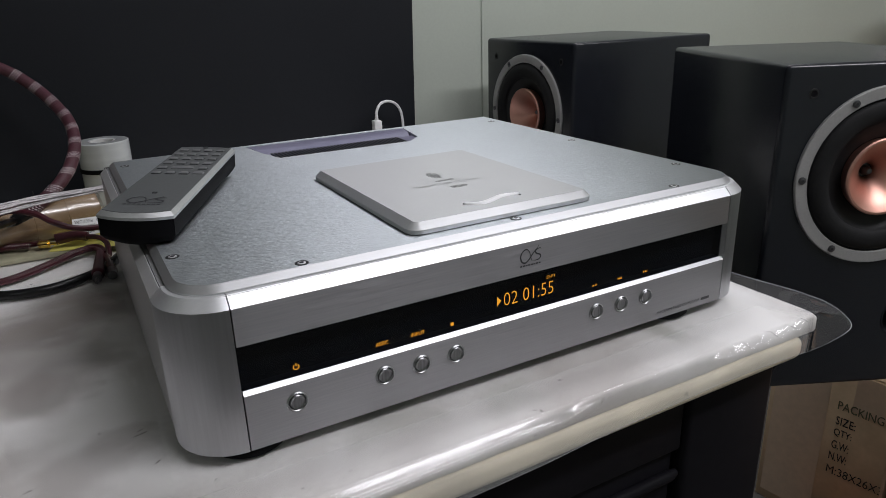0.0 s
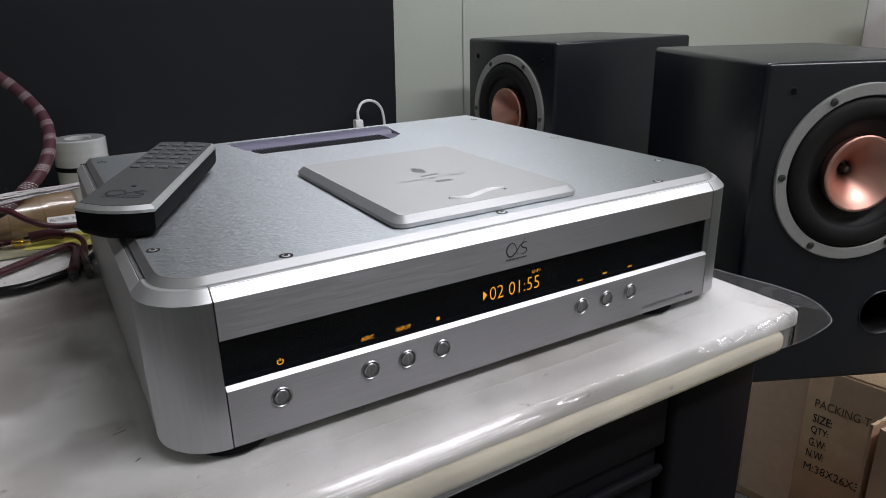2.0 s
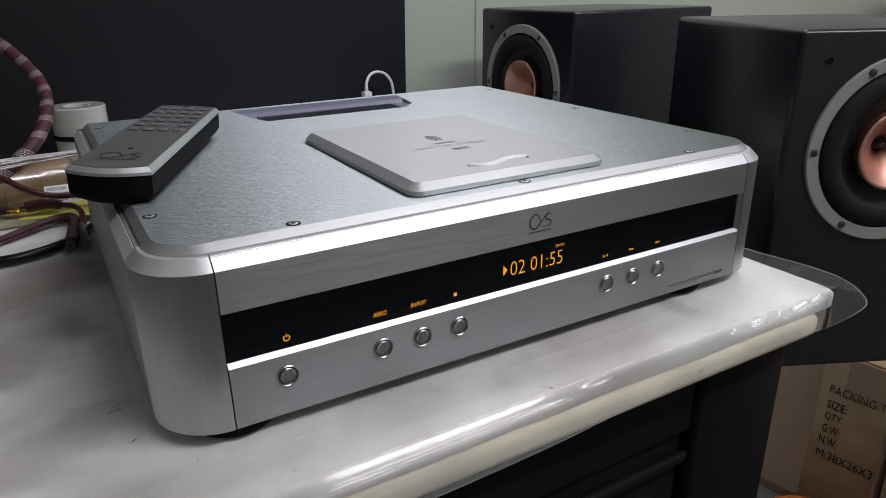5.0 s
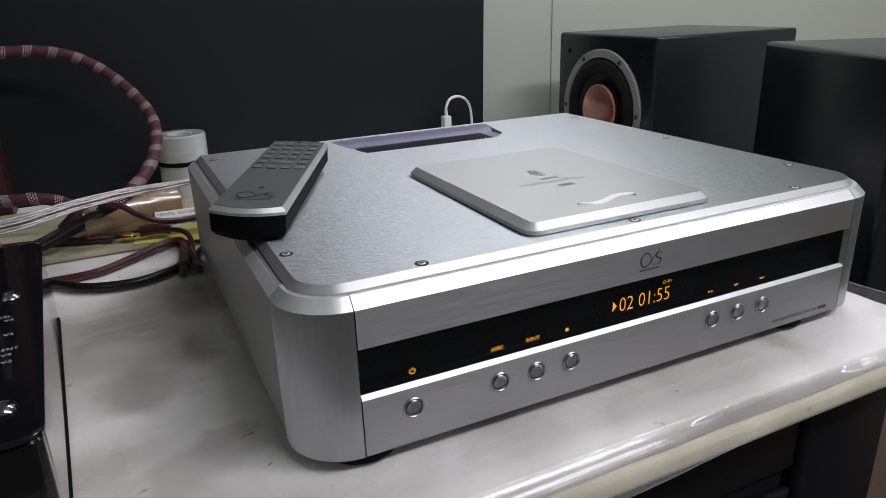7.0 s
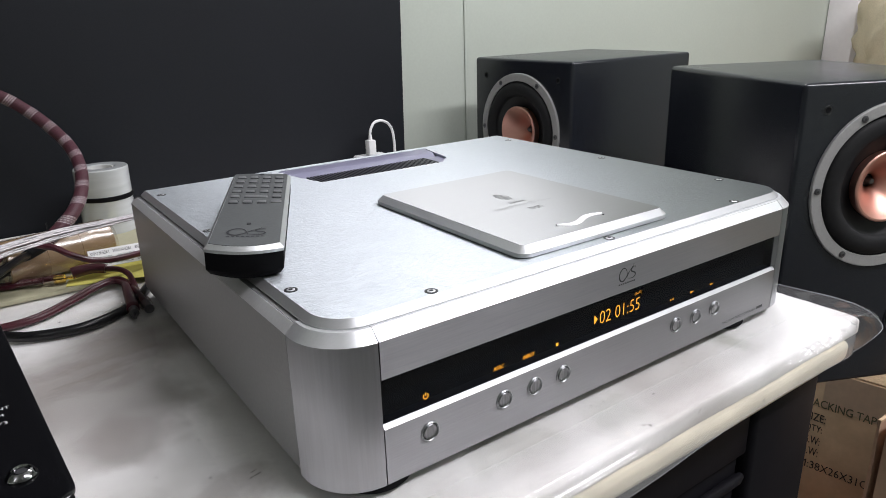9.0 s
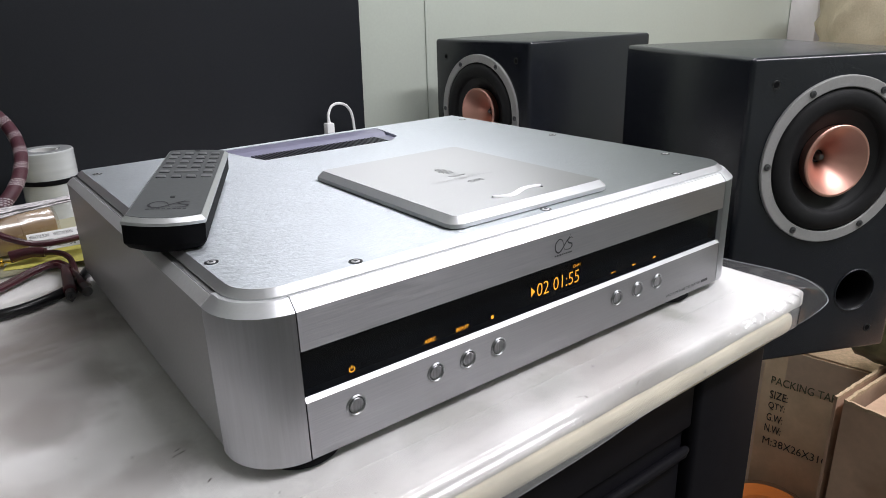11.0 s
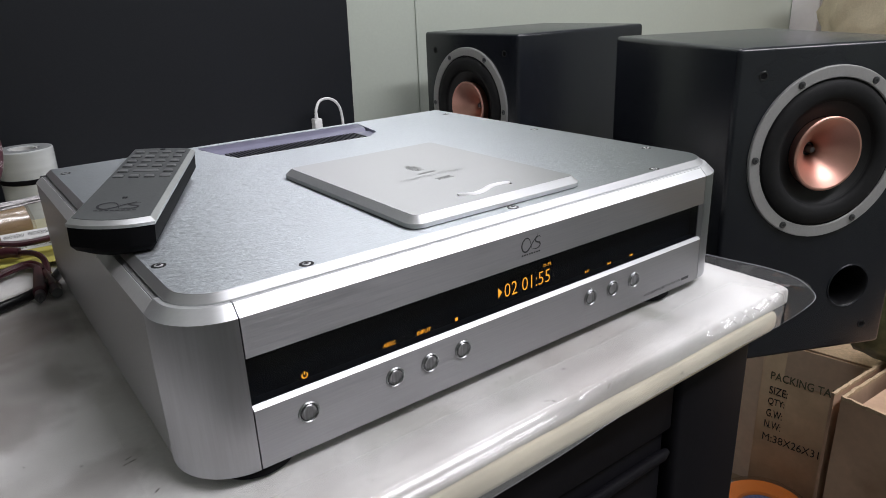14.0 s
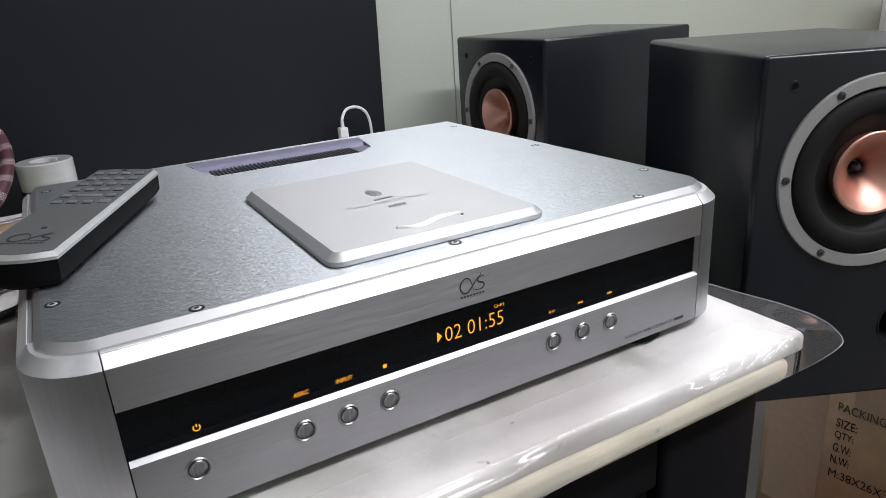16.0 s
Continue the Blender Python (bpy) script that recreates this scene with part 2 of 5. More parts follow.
CEILING = material("white_ceiling_paint", (0.72, 0.72, 0.70), 0.8, stain=0.05, stain_scale=2)
FLOOR = material("grey_floor_tile", (0.16, 0.155, 0.15), 0.45, vary=0.06, scale=(60, 60, 60), stain=0.12, stain_scale=3)
BOARD = material("matte_black_board", (0.0105, 0.012, 0.0155), 0.6, vary=0.08, scale=(400, 400, 400), bump=0.05, stain=0.10, stain_scale=4, spec=0.25)
CARTON = material("brown_cardboard", (0.68, 0.45, 0.31), 0.8, vary=0.04, scale=(90, 90, 90), bump=0.12, stain=0.16, stain_scale=9, grime=((0.34, 0.20, 0.12), 0.6, 12.0))
PRINTED = material("olive_brown_cardboard", (0.72, 0.55, 0.36), 0.8, vary=0.04, scale=(90, 90, 90), bump=0.12, stain=0.14, stain_scale=9, grime=((0.36, 0.25, 0.14), 0.35, 12.0))
CARTON_EDGE = material("torn_cardboard_edge", (0.62, 0.45, 0.29), 0.85, vary=0.15, scale=(200, 200, 200), bump=0.4)
PARCEL_TAPE = material("tan_parcel_tape", (0.66, 0.52, 0.38), 0.5, vary=0.05, scale=(80, 80, 80), coat=0.2)
CARTON_INK = material("black_carton_ink", (0.035, 0.03, 0.025), 0.7)
GREEN_INK = material("dull_green_carton_ink", (0.13, 0.13, 0.075), 0.7)
SLEEVE = material("maroon_braided_sleeve", (0.072, 0.020, 0.030), 0.55, vary=0.35, scale=(700, 700, 700), bump=0.5)
BAND = material("pale_braid", (0.52, 0.45, 0.47), 0.6, vary=0.35, scale=(900, 900, 900), bump=0.5)
MAROON = material("maroon_cable_jacket", (0.055, 0.007, 0.014), 0.36, vary=0.1, scale=(200, 200, 200), coat=0.2)
BLACKCABLE = material("black_cable_jacket", (0.007, 0.007, 0.008), 0.30, vary=0.1, scale=(200, 200, 200), spec=0.35)
SILVERWIRE = material("silver_stranded_wire", (0.47, 0.45, 0.455), 0.40, 0.4, vary=0.22, scale=(260, 900, 900), bump=0.25)
COPPERWIRE = material("copper_stranded_wire", (0.52, 0.34, 0.31), 0.40, 0.4, vary=0.22, scale=(260, 900, 900), bump=0.5)
STRETCH = material("stretch_wrap_film", (0.52, 0.54, 0.54), 0.15, vary=0.06, scale=(20, 20, 160), bump=0.15, coat=0.6, subsurface=0.2)
TAN = material("brown_tape_roll", (0.30, 0.21, 0.125), 0.22, vary=0.10, scale=(20, 160, 160), coat=0.6, bump=0.12)
YELLOW = material("yellow_paper", (0.72, 0.66, 0.16), 0.6, vary=0.04, scale=(80, 80, 80))
PALEYELLOW = material("pale_yellow_foam_pad", (0.43, 0.41, 0.28), 0.65, vary=0.04, scale=(120, 120, 120), bump=0.1, stain=0.08)
COREWHITE = material("pale_roll_core", (0.55, 0.55, 0.53), 0.5, vary=0.05, scale=(60, 60, 60))
PAPER = material("white_paper", (0.78, 0.78, 0.77), 0.6)
PAPER_INK = material("black_print", (0.03, 0.03, 0.03), 0.6)
GOLD = material("gold_plated_contact", (0.80, 0.55, 0.16), 0.2, 1.0)
CLEARPLUG = clear_film("clear_plug_shell", (0.90, 0.86, 0.85), 0.06, 1.5)
USB = material("white_plug_plastic", (0.78, 0.78, 0.78), 0.35)
AMPBLACK = material("gloss_black_enamel", (0.005, 0.005, 0.006), 0.12, spec=0.3)
DARKCHROME = material("dark_chrome_bolt", (0.30, 0.30, 0.31), 0.09, 1.0)
STEEL = material("polished_steel", (0.60, 0.60, 0.59), 0.10, 1.0, vary=0.04, scale=(120, 120, 20))
WHITEINK = material("white_silkscreen", (0.62, 0.62, 0.62), 0.5)
SACKCLOTH = material("beige_sack_cloth", (0.58, 0.50, 0.36), 0.85, vary=0.08, scale=(300, 300, 300), bump=0.5, stain=0.15, stain_scale=7)
GREENBAG = material("dark_green_plastic_net", (0.16, 0.17, 0.09), 0.35, vary=0.4, scale=(60, 60, 60), bump=0.9)
ORANGE = material("orange_tape", (0.75, 0.22, 0.04), 0.35, vary=0.06, scale=(90, 90, 90))
BLUE = material("blue_core_label", (0.13, 0.16, 0.32), 0.4, vary=0.1, scale=(60, 60, 60))
REDWOOD = material("dark_red_wood", (0.045, 0.012, 0.010), 0.45, vary=0.2, scale=(120, 120, 12), bump=0.1)


# ---- mesh helpers ----
def finish(bm, name, mat, angle=32):
    bmesh.ops.recalc_face_normals(bm, faces=bm.faces)
    lim = radians(angle)
    for f in bm.faces:
        f.smooth = True
    for e in bm.edges:
        e.smooth = not (len(e.link_faces) == 2 and e.calc_face_angle(0.0) > lim)
    me = bpy.data.meshes.new(name)
    bm.to_mesh(me)
    bm.free()
    me.materials.append(mat)
    return me


def part(name, bm, mat, parent, label=""):
    """One mesh, given in world metres, as a part under a thing or under a part."""
    me = finish(bm, name, mat) if isinstance(bm, bmesh.types.BMesh) else bm
    ob = new(name, me)
    ob.parent = parent
    if parent.type == "EMPTY":
        ob.matrix_parent_inverse = parent.matrix_basis.inverted()
    return tagged(ob, label)


def thing(name, at, label, category, group="", kind=""):
    ob = new(name)
    ob.empty_display_size = 0.02
    ob.matrix_basis = Matrix.Translation(at)
    return tagged(ob, label, category, group, kind)


def solid(name, bm, mat, label, category, group="", kind="", angle=32):
    """A thing that is one mesh."""
    return tagged(new(name, finish(bm, name, mat, angle)), label, category, group, kind)


def add_box(bm, lo, hi, bevel=0.0, seg=2, m=None):
    r = bmesh.ops.create_cube(bm, size=1.0)
    vs = r["verts"]
    c = [(a + b) / 2 for a, b in zip(lo, hi)]
    s = [b - a for a, b in zip(lo, hi)]
    bmesh.ops.scale(bm, vec=s, verts=vs)
    bmesh.ops.translate(bm, vec=c, verts=vs)
    if m is not None:
        bmesh.ops.transform(bm, matrix=m, verts=vs)
    if bevel:
        es = list({e for v in vs for e in v.link_edges})
        bmesh.ops.bevel(bm, geom=es, offset=bevel, segments=seg, profile=0.5, affect="EDGES")
    return bm


def box(lo, hi, bevel=0.0, seg=2, m=None):
    return add_box(bmesh.new(), lo, hi, bevel, seg, m)


def add_loft(bm, rings, cap=True, closed=True):
    rows = [[bm.verts.new(p) for p in ring] for ring in rings]
    n = len(rows[0])
    for a, b in zip(rows, rows[1:]):
        for i in range(n if closed else n - 1):
            j = (i + 1) % n
            bm.faces.new((a[i], a[j], b[j], b[i]))
    if cap and closed:
        bm.faces.new(rows[0][::-1])
        bm.faces.new(rows[-1])
    return bm


def loft(rings, cap=True, closed=True):
    return add_loft(bmesh.new(), rings, cap, closed)


def rrect(x0, y0, x1, y1, r, inset=0.0, seg=8):
    """A rectangle with rounded corners, anticlockwise from the lower left; r is one radius or four."""
    rs = r if isinstance(r, (tuple, list)) else (r,) * 4
    x0, y0, x1, y1 = x0 + inset, y0 + inset, x1 - inset, y1 - inset
    pts = []
    for (cx, cy, sx, sy, a0), rr in zip(((x0, y0, 1, 1, 180), (x1, y0, -1, 1, 270), (x1, y1, -1, -1, 0), (x0, y1, 1, -1, 90)), rs):
        rr = max(rr - inset, 0.0004)
        for k in range(seg + 1):
            a = radians(a0 + 90 * k / seg)
            pts.append((cx + sx * rr + rr * math.cos(a), cy + sy * rr + rr * math.sin(a)))
    return pts


def at_z(pts, z):
    return [(x, y, z) for x, y in pts]


def turned(profile, centre=(0, 0, 0), axis="z", seg=40, m=None):
    """A body of revolution from (radius, height) pairs."""
    rings = []
    for r, h in profile:
        ring = []
        for k in range(seg):
            a = 2 * math.pi * k / seg
            c, s = max(r, 1e-5) * math.cos(a), max(r, 1e-5) * math.sin(a)
            p = {"z": (c, s, h), "y": (c, h, -s), "x": (h, c, s)}[axis]
            ring.append(Vector(p) + Vector(centre))
        rings.append(ring)
    if m is not None:
        rings = [[m @ p for p in ring] for ring in rings]
    return loft(rings)


def spline(points, n=12):
    """A smooth line through the points (Catmull-Rom)."""
    ps = [Vector(p) for p in points]
    ps = [ps[0] * 2 - ps[1]] + ps + [ps[-1] * 2 - ps[-2]]
    out = []
    for a, b, c, d in zip(ps, ps[1:], ps[2:], ps[3:]):
        for k in range(n):
            t = k / n
            out.append(0.5 * ((2 * b) + (c - a) * t + (2 * a - 5 * b + 4 * c - d) * t * t + (3 * b - a - 3 * c + d) * t ** 3))
    out.append(ps[-2])
    return out


def add_tube(bm, line, radius, seg=10, flat=1.0):
    """A tube along a line of points; radius is a number or a function of the way along (0 to 1)."""
    rings, up = [], Vector((0, 0, 1))
    n = len(line)
    for i, p in enumerate(line):
        t = (line[min(i + 1, n - 1)] - line[max(i - 1, 0)]).normalized()
        side = t.cross(up)
        side = side.normalized() if side.length > 1e-4 else Vector((1, 0, 0))
        nor = side.cross(t).normalized()
        r = radius(i / (n - 1)) if callable(radius) else radius
        rings.append([p + side * r * math.cos(2 * math.pi * k / seg) + nor * r * flat * math.sin(2 * math.pi * k / seg) for k in range(seg)])
    return add_loft(bm, rings)


def tube(line, radius, seg=10, flat=1.0):
    return add_tube(bmesh.new(), line, radius, seg, flat)


def lettering(body, width, height, origin, right, up, shear=0.0, thin=0.0):
    """A mesh of the words, set into a box of that width and height whose lower left corner is origin."""
    cu = bpy.data.curves.new("lettering", "FONT")
    cu.body, cu.shear, cu.resolution_u, cu.offset = body, shear, 3, -thin
    tmp = new("lettering", cu)
    bpy.context.view_layer.update()
    me = bpy.data.meshes.new_from_object(tmp.evaluated_get(bpy.context.evaluated_depsgraph_get()))
    bpy.data.objects.remove(tmp)
    bpy.data.curves.remove(cu)
    co = np.empty(len(me.vertices) * 3)
    me.vertices.foreach_get("co", co)
    co = co.reshape(-1, 3)
    lo, hi = co.min(0), co.max(0)
    u, v = (co[:, 0] - lo[0]) / (hi[0] - lo[0]) * width, (co[:, 1] - lo[1]) / (hi[1] - lo[1]) * height
    R, U = np.array(Vector(right).normalized()), np.array(Vector(up).normalized())
    new_co = np.array(origin) + u[:, None] * R + v[:, None] * U
    me.vertices.foreach_set("co", new_co.ravel())
    me.update()
    return me


def words(name, body, width, height, origin, right, up, mat, parent, shear=0.0, thin=0.0):
    me = lettering(body, width, height, origin, right, up, shear, thin)
    me.materials.clear()
    me.materials.append(mat)
    return part(name, me, mat, parent)


def ribbon(bm, line2, half, place):
    """A flat stroke of changing half-width along a line in a plane; place turns (u, v) into a point."""
    n, rows = len(line2), []
    for i, (u, v) in enumerate(line2):
        a, b = line2[max(i - 1, 0)], line2[min(i + 1, n - 1)]
        dx, dy = b[0] - a[0], b[1] - a[1]
        l = math.hypot(dx, dy) or 1
        h = half(i / (n - 1)) if callable(half) else half
        rows.append((bm.verts.new(place(u - dy / l * h, v + dx / l * h)), bm.verts.new(place(u + dy / l * h, v - dx / l * h))))
    for (a, b), (c, d) in zip(rows, rows[1:]):
        bm.faces.new((a, b, d, c))
    return bm


def emblem(size, place):
    """The maker's mark as plain curls, over a row of small bars in place of its name."""
    bm = bmesh.new()
    s = size / 2
    th = [k / 40 for k in range(41)]
    stroke = lambda thin, fat: (lambda t: s * (thin + fat * math.sin(math.pi * t)))
    loop = spline([Vector((u * s, v * s, 0)) for u, v in ((0.10, -0.42), (-0.02, 0.05), (-0.20, 0.48), (-0.52, 0.62), (-0.86, 0.38), (-0.96, 0.00), (-0.80, -0.36), (-0.48, -0.46), (-0.14, -0.22), (0.16, 0.14), (0.44, 0.42), (0.66, 0.62), (0.72, 0.80))], 6)
    ribbon(bm, [(q.x, q.y) for q in loop], stroke(0.014, 0.050), place)
    curl = spline([Vector((u * s, v * s, 0)) for u, v in ((0.98, 0.40), (0.86, 0.52), (0.58, 0.46), (0.44, 0.28), (0.58, 0.10), (0.86, 0.00), (0.94, -0.20), (0.78, -0.38), (0.48, -0.42), (0.14, -0.36))], 6)
    ribbon(bm, [(q.x, q.y) for q in curl], stroke(0.014, 0.048), place)
    for k in range(8):
        u = -0.98 * s + 0.25 * s * k
        ribbon(bm, [(u, -0.70 * s), (u + 0.17 * s, -0.70 * s)], s * 0.060, place)
    return bm


# ---- setting ----
FLOOR_Z, TABLE_Z = -0.765, -0.015
solid("floor", box((-2.3, -2.5, FLOOR_Z - 0.05), (2.7, 0.84, FLOOR_Z)), FLOOR, "plain grey workshop floor", "floor", kind="structure")
solid("ceiling", box((-2.3, -2.5, 1.90), (2.7, 0.84, 1.98)), CEILING, "white painted ceiling", "ceiling", kind="structure")
solid("wall_north", box((-2.3, 0.74, FLOOR_Z), (2.7, 0.84, 1.90)), WALL, "pale green painted wall", "wall", kind="structure")
solid("wall_south", box((-2.3, -2.6, FLOOR_Z), (2.7, -2.5, 1.90)), WALL, "pale green painted wall", "wall", kind="structure")
solid("wall_west", box((-2.4, -2.5, FLOOR_Z), (-2.3, 0.84, 1.90)), WALL, "pale green painted wall", "wall", kind="structure")
solid("wall_east", box((2.7, -2.5, FLOOR_Z), (2.8, 0.84, 1.90)), WALL, "pale green painted wall", "wall", kind="structure")
solid("trim_joint", box((0.654, 0.7378, FLOOR_Z), (0.658, 0.7395, 1.90), 0.0006), WALL, "slim pale green batten over a wall joint", "trim", kind="structure")
solid("trim_casing", box((1.925, 0.66, FLOOR_Z), (2.09, 0.739, 1.90), 0.006), WHITE, "white painted door casing", "trim", kind="structure")

# the black board that leans behind the table
bm = bmesh.new()
add_loft(bm, [[(-1.3, y, TABLE_Z), (0.5005, y, TABLE_Z), (0.508, y + 0.004, 0.26), (0.522, y + 0.008, 0.80), (-1.3, y + 0.008, 0.80)] for y in (0.712, 0.722)])
solid("backing_board", bm, BOARD, "tall matte black board standing against the wall", "board")

# ---- table ----
table = thing("work_table", (-0.2, 0.3, FLOOR_Z), "black laminate work table with a pale wood nosing", "table")
part("tabletop", box((-1.25, -0.038, TABLE_Z - 0.022), (0.432, 0.735, TABLE_Z - 0.0005)), LAMINATE, table)
bm = bmesh.new()
prof = [(-0.036, -0.0005), (-0.0462, -0.0005), (-0.0492, -0.0012), (-0.0508, -0.0030), (-0.0515, -0.0055), (-0.0515, -0.0120), (-0.0508, -0.0150), (-0.0488, -0.0170), (-0.0460, -0.0178), (-0.036, -0.0180)]
rings = []
for x, k in ((-1.25, 1), (0.437, 1), (0.4425, 0.95), (0.4470, 0.82), (0.4495, 0.62), (0.4502, 0.42)):
    rings.append([(x, -0.040 + (y + 0.040) * k, TABLE_Z - 0.0095 + (z + 0.0095) * k) for y, z in prof])
add_loft(bm, rings)
part("nosing", bm, WOOD, table, "worn pale wood edge strip")
part("front_panel", box((-1.22, -0.026, FLOOR_Z + 0.08), (0.34, -0.008, TABLE_Z - 0.022), 0.002), LAMINATE, table)
part("corner_post", box((0.345, -0.034, FLOOR_Z), (0.443, 0.012, TABLE_Z - 0.022), 0.006, 3), LAMINATE, table)
part("side_panel", box((0.40, 0.013, FLOOR_Z + 0.02), (0.420, 0.72, TABLE_Z - 0.022), 0.002), LAMINATE, table)
part("drawer_lip", tube([Vector((-1.22, -0.030, -0.112)), Vector((0.335, -0.030, -0.112)), Vector((0.342, -0.029, -0.112))], lambda t: 0.0045 if t < 0.9 else 0.003, 16), LAMINATE, table, "rounded black drawer lip")
part("side_panel", box((-1.22, -0.007, FLOOR_Z), (-1.20, 0.72, TABLE_Z - 0.022), 0.002), LAMINATE, table)
part("top_rail", box((-1.22, -0.031, TABLE_Z - 0.075), (0.343, -0.0265, TABLE_Z - 0.0225), 0.002), LAMINATE, table)

# foam and the clear sheet over it
bm = bmesh.new()
random.seed(5)
outline = []
for k in range(281):
    x = -1.2 + (0.464 + 1.2) * k / 280
    outline.append((x, -0.0480 + 0.0010 * noise.noise(Vector((x * 14, 0, 0))) + 0.0007 * noise.noise(Vector((x * 75, 3, 0)))))
outline += [(0.4655, -0.0455)]
for k in range(1, 141):
    y = -0.0455 + 0.753 * k / 140
    outline.append((0.466 + 0.0012 * noise.noise(Vector((3, y * 18, 0))) + 0.0008 * noise.noise(Vector((9, y * 80, 0))), y))
outline += [(-1.2, 0.7075)]
ins = lambda d: [(x - (d if x > 0.45 else 0), y + (d if y < -0.03 else 0)) for x, y in outline]
add_loft(bm, [at_z(ins(0.0008), TABLE_Z), at_z(ins(0), TABLE_Z + 0.002), at_z(ins(0.0002), -0.0036), at_z(ins(0.0010), -0.0018), at_z(ins(0.0024), -0.0006), at_z(ins(0.0044), 0.0)])
foam = solid("foam_sheet", bm, FOAM, "thick white foam sheet padding the table top", "foam sheet")
for x, y, rx, ry, way in ((-0.0170, 0.0680, 0.0022, 0.0005, 20), (-0.0160, 0.0640, 0.0026, 0.0006, 15), (-0.0200, 0.0630, 0.0016, 0.0005, 30), (-0.042, 0.162, 0.0008, 0.0006, 0),
                          (-0.064, 0.097, 0.0007, 0.0005, 0), (0.2000, -0.0425, 0.0016, 0.0009, 80), (0.232, -0.020, 0.0016, 0.0008, 10), (-0.012, 0.030, 0.0020, 0.0006, 40)):
    bm = bmesh.new()
    a0 = radians(way)
    rim = [(1 + 0.35 * noise.noise(Vector((x * 90 + k, y * 90, 0)))) for k in range(12)]
    bm.faces.new([bm.verts.new((x + c * rx * math.cos(a0) - s_ * ry * math.sin(a0), y + c * rx * math.sin(a0) + s_ * ry * math.cos(a0), 0.0003)) for c, s_ in ((rim[k] * math.cos(k * math.pi / 6), rim[k] * math.sin(k * math.pi / 6)) for k in range(12))])
    part("scuff", bm, SCUFF, foam, "small dark scuff")


# the sheet lies flat, rolls over the foam edge and stands out past the table corner
FLAT_X, FLAT_Y, EDGE_X, EDGE_Y = 0.435, -0.014, 0.4650, -0.0482
HEM = spline([(-1.15, -0.0615, -0.0275), (-0.40, -0.0615, -0.0270), (0.10, -0.0605, -0.0255), (0.24, -0.0558, -0.0248), (0.30, -0.0540, -0.0245), (0.365, -0.0590, -0.0185), (0.41, -0.0600, -0.0190), (0.440, -0.0560, -0.0240), (0.462, -0.0475, -0.0325),
              (0.490, -0.0470, -0.0325), (0.5165, -0.0470, -0.0265), (0.5170, -0.0380, -0.0170), (0.5080, -0.0270, -0.0085), (0.5010, -0.0170, -0.0050), (0.498, -0.003, -0.0040), (0.487, 0.036, -0.0025), (0.476, 0.09, -0.0005), (0.469, 0.20, -0.0005), (0.468, 0.66, -0.0005)], 34)


def ease(a, b, t):
    t = min(1.0, max(0.0, (t - a) / (b - a)))
    return t * t * (3 - 2 * t)


def film_section(end):
    """From the flat part over the foam edge and straight down to the hem, crumpled near the table corner."""
    lobe, left = ease(0.446, 0.470, end.x), ease(0.26, 0.17, end.x)
    slack = max(ease(0.33, 0.37, end.x), left)
    flat_p = Vector((min(end.x, FLAT_X), max(end.y, FLAT_Y), 0.0013))
    edge = Vector((min(end.x, EDGE_X), max(end.y, EDGE_Y), 0.0010))
    out, drop = Vector((end.x - edge.x, end.y - edge.y, 0)), edge.z - end.z
    o = out.normalized()
    reach = min(0.0025 + 0.0085 * slack, 0.85 * out.length)
    tilt = radians(58 - (50 - 10 * left) * slack)
    knee = edge + o * reach - Vector((0, 0, min(reach * math.tan(tilt), 0.8 * drop)))
    knee = knee.lerp(edge + out * 0.7 - Vector((0, 0, 0.42 * drop)), lobe)
    rise = Vector((0, 0, 0.0006 + 0.0004 * left))
    line = spline([flat_p, flat_p.lerp(edge, 0.55 - 0.15 * left) + rise * 0.6, edge - o * 0.0035 + rise, edge + rise * 0.2, edge.lerp(knee, 0.5) + rise * 0.5, knee, knee.lerp(end, 0.45) + o * 0.0008, end], 6)
    n = len(line) - 1
    for i, q in enumerate(line):
        w = i / n
        fold = ease(0.40, 0.52, w) * ease(0.88, 0.72, w) * ease(0.345, 0.375, end.x) * ease(0.466, 0.448, end.x)
        u = (q.x / 0.0165 + 0.8 * noise.noise(Vector((q.x * 30, q.y * 25, 1.0)))) % 1.0
        q.z += fold * 0.0042 * ((u / 0.7 if u < 0.7 else (1 - u) / 0.3) - 0.45)
        q.z += 0.0002 * ease(0.4, 0.6, w) * ease(1.0, 0.9, w) * noise.noise(Vector((q.x * 35, q.y * 60, 2.0)))
        if q.y > EDGE_Y and q.x < EDGE_X:
            q.z = max(q.z, 0.0010)
    return line


def flat_height(x, y):
    """Faint waves, and a few sharp wrinkles left of the player."""
    z = 0.0012 + 0.0005 * noise.noise(Vector((x * 9, y * 14, 1.5)))
    for ax, ay, bx, by, h in RIDGES:
        dx, dy = bx - ax, by - ay
        l = math.hypot(dx, dy)
        t = ((x - ax) * dx + (y - ay) * dy) / (l * l)
        d = ((x - ax) * -dy + (y - ay) * dx) / l
        fade = max(0.0, 1 - (2 * t - 1) ** 2)
        z += 1.5 * h * fade * fade * math.exp(-(d / 0.0023) ** 2)
    return max(z, 0.0007)


RIDGES = [(-0.115, 0.238, -0.012, 0.252, 0.0016), (-0.100, 0.226, -0.020, 0.240, 0.0014), (-0.14, 0.280, -0.01, 0.308, 0.0013), (-0.14, 0.225, -0.04, 0.236, 0.0010), (-0.03, 0.20, -0.012, 0.10, 0.0006)]
film = thing("clear_plastic_sheet", (0.2, -0.05, 0.001), "clear soft plastic sheet draped over the foam and table edge", "plastic sheet")
bm = bmesh.new()
turn = next(i for i, q in enumerate(HEM) if q.x > 0.447)
folded = loft([film_section(q) for q in HEM[:turn + 1]], cap=False, closed=False)
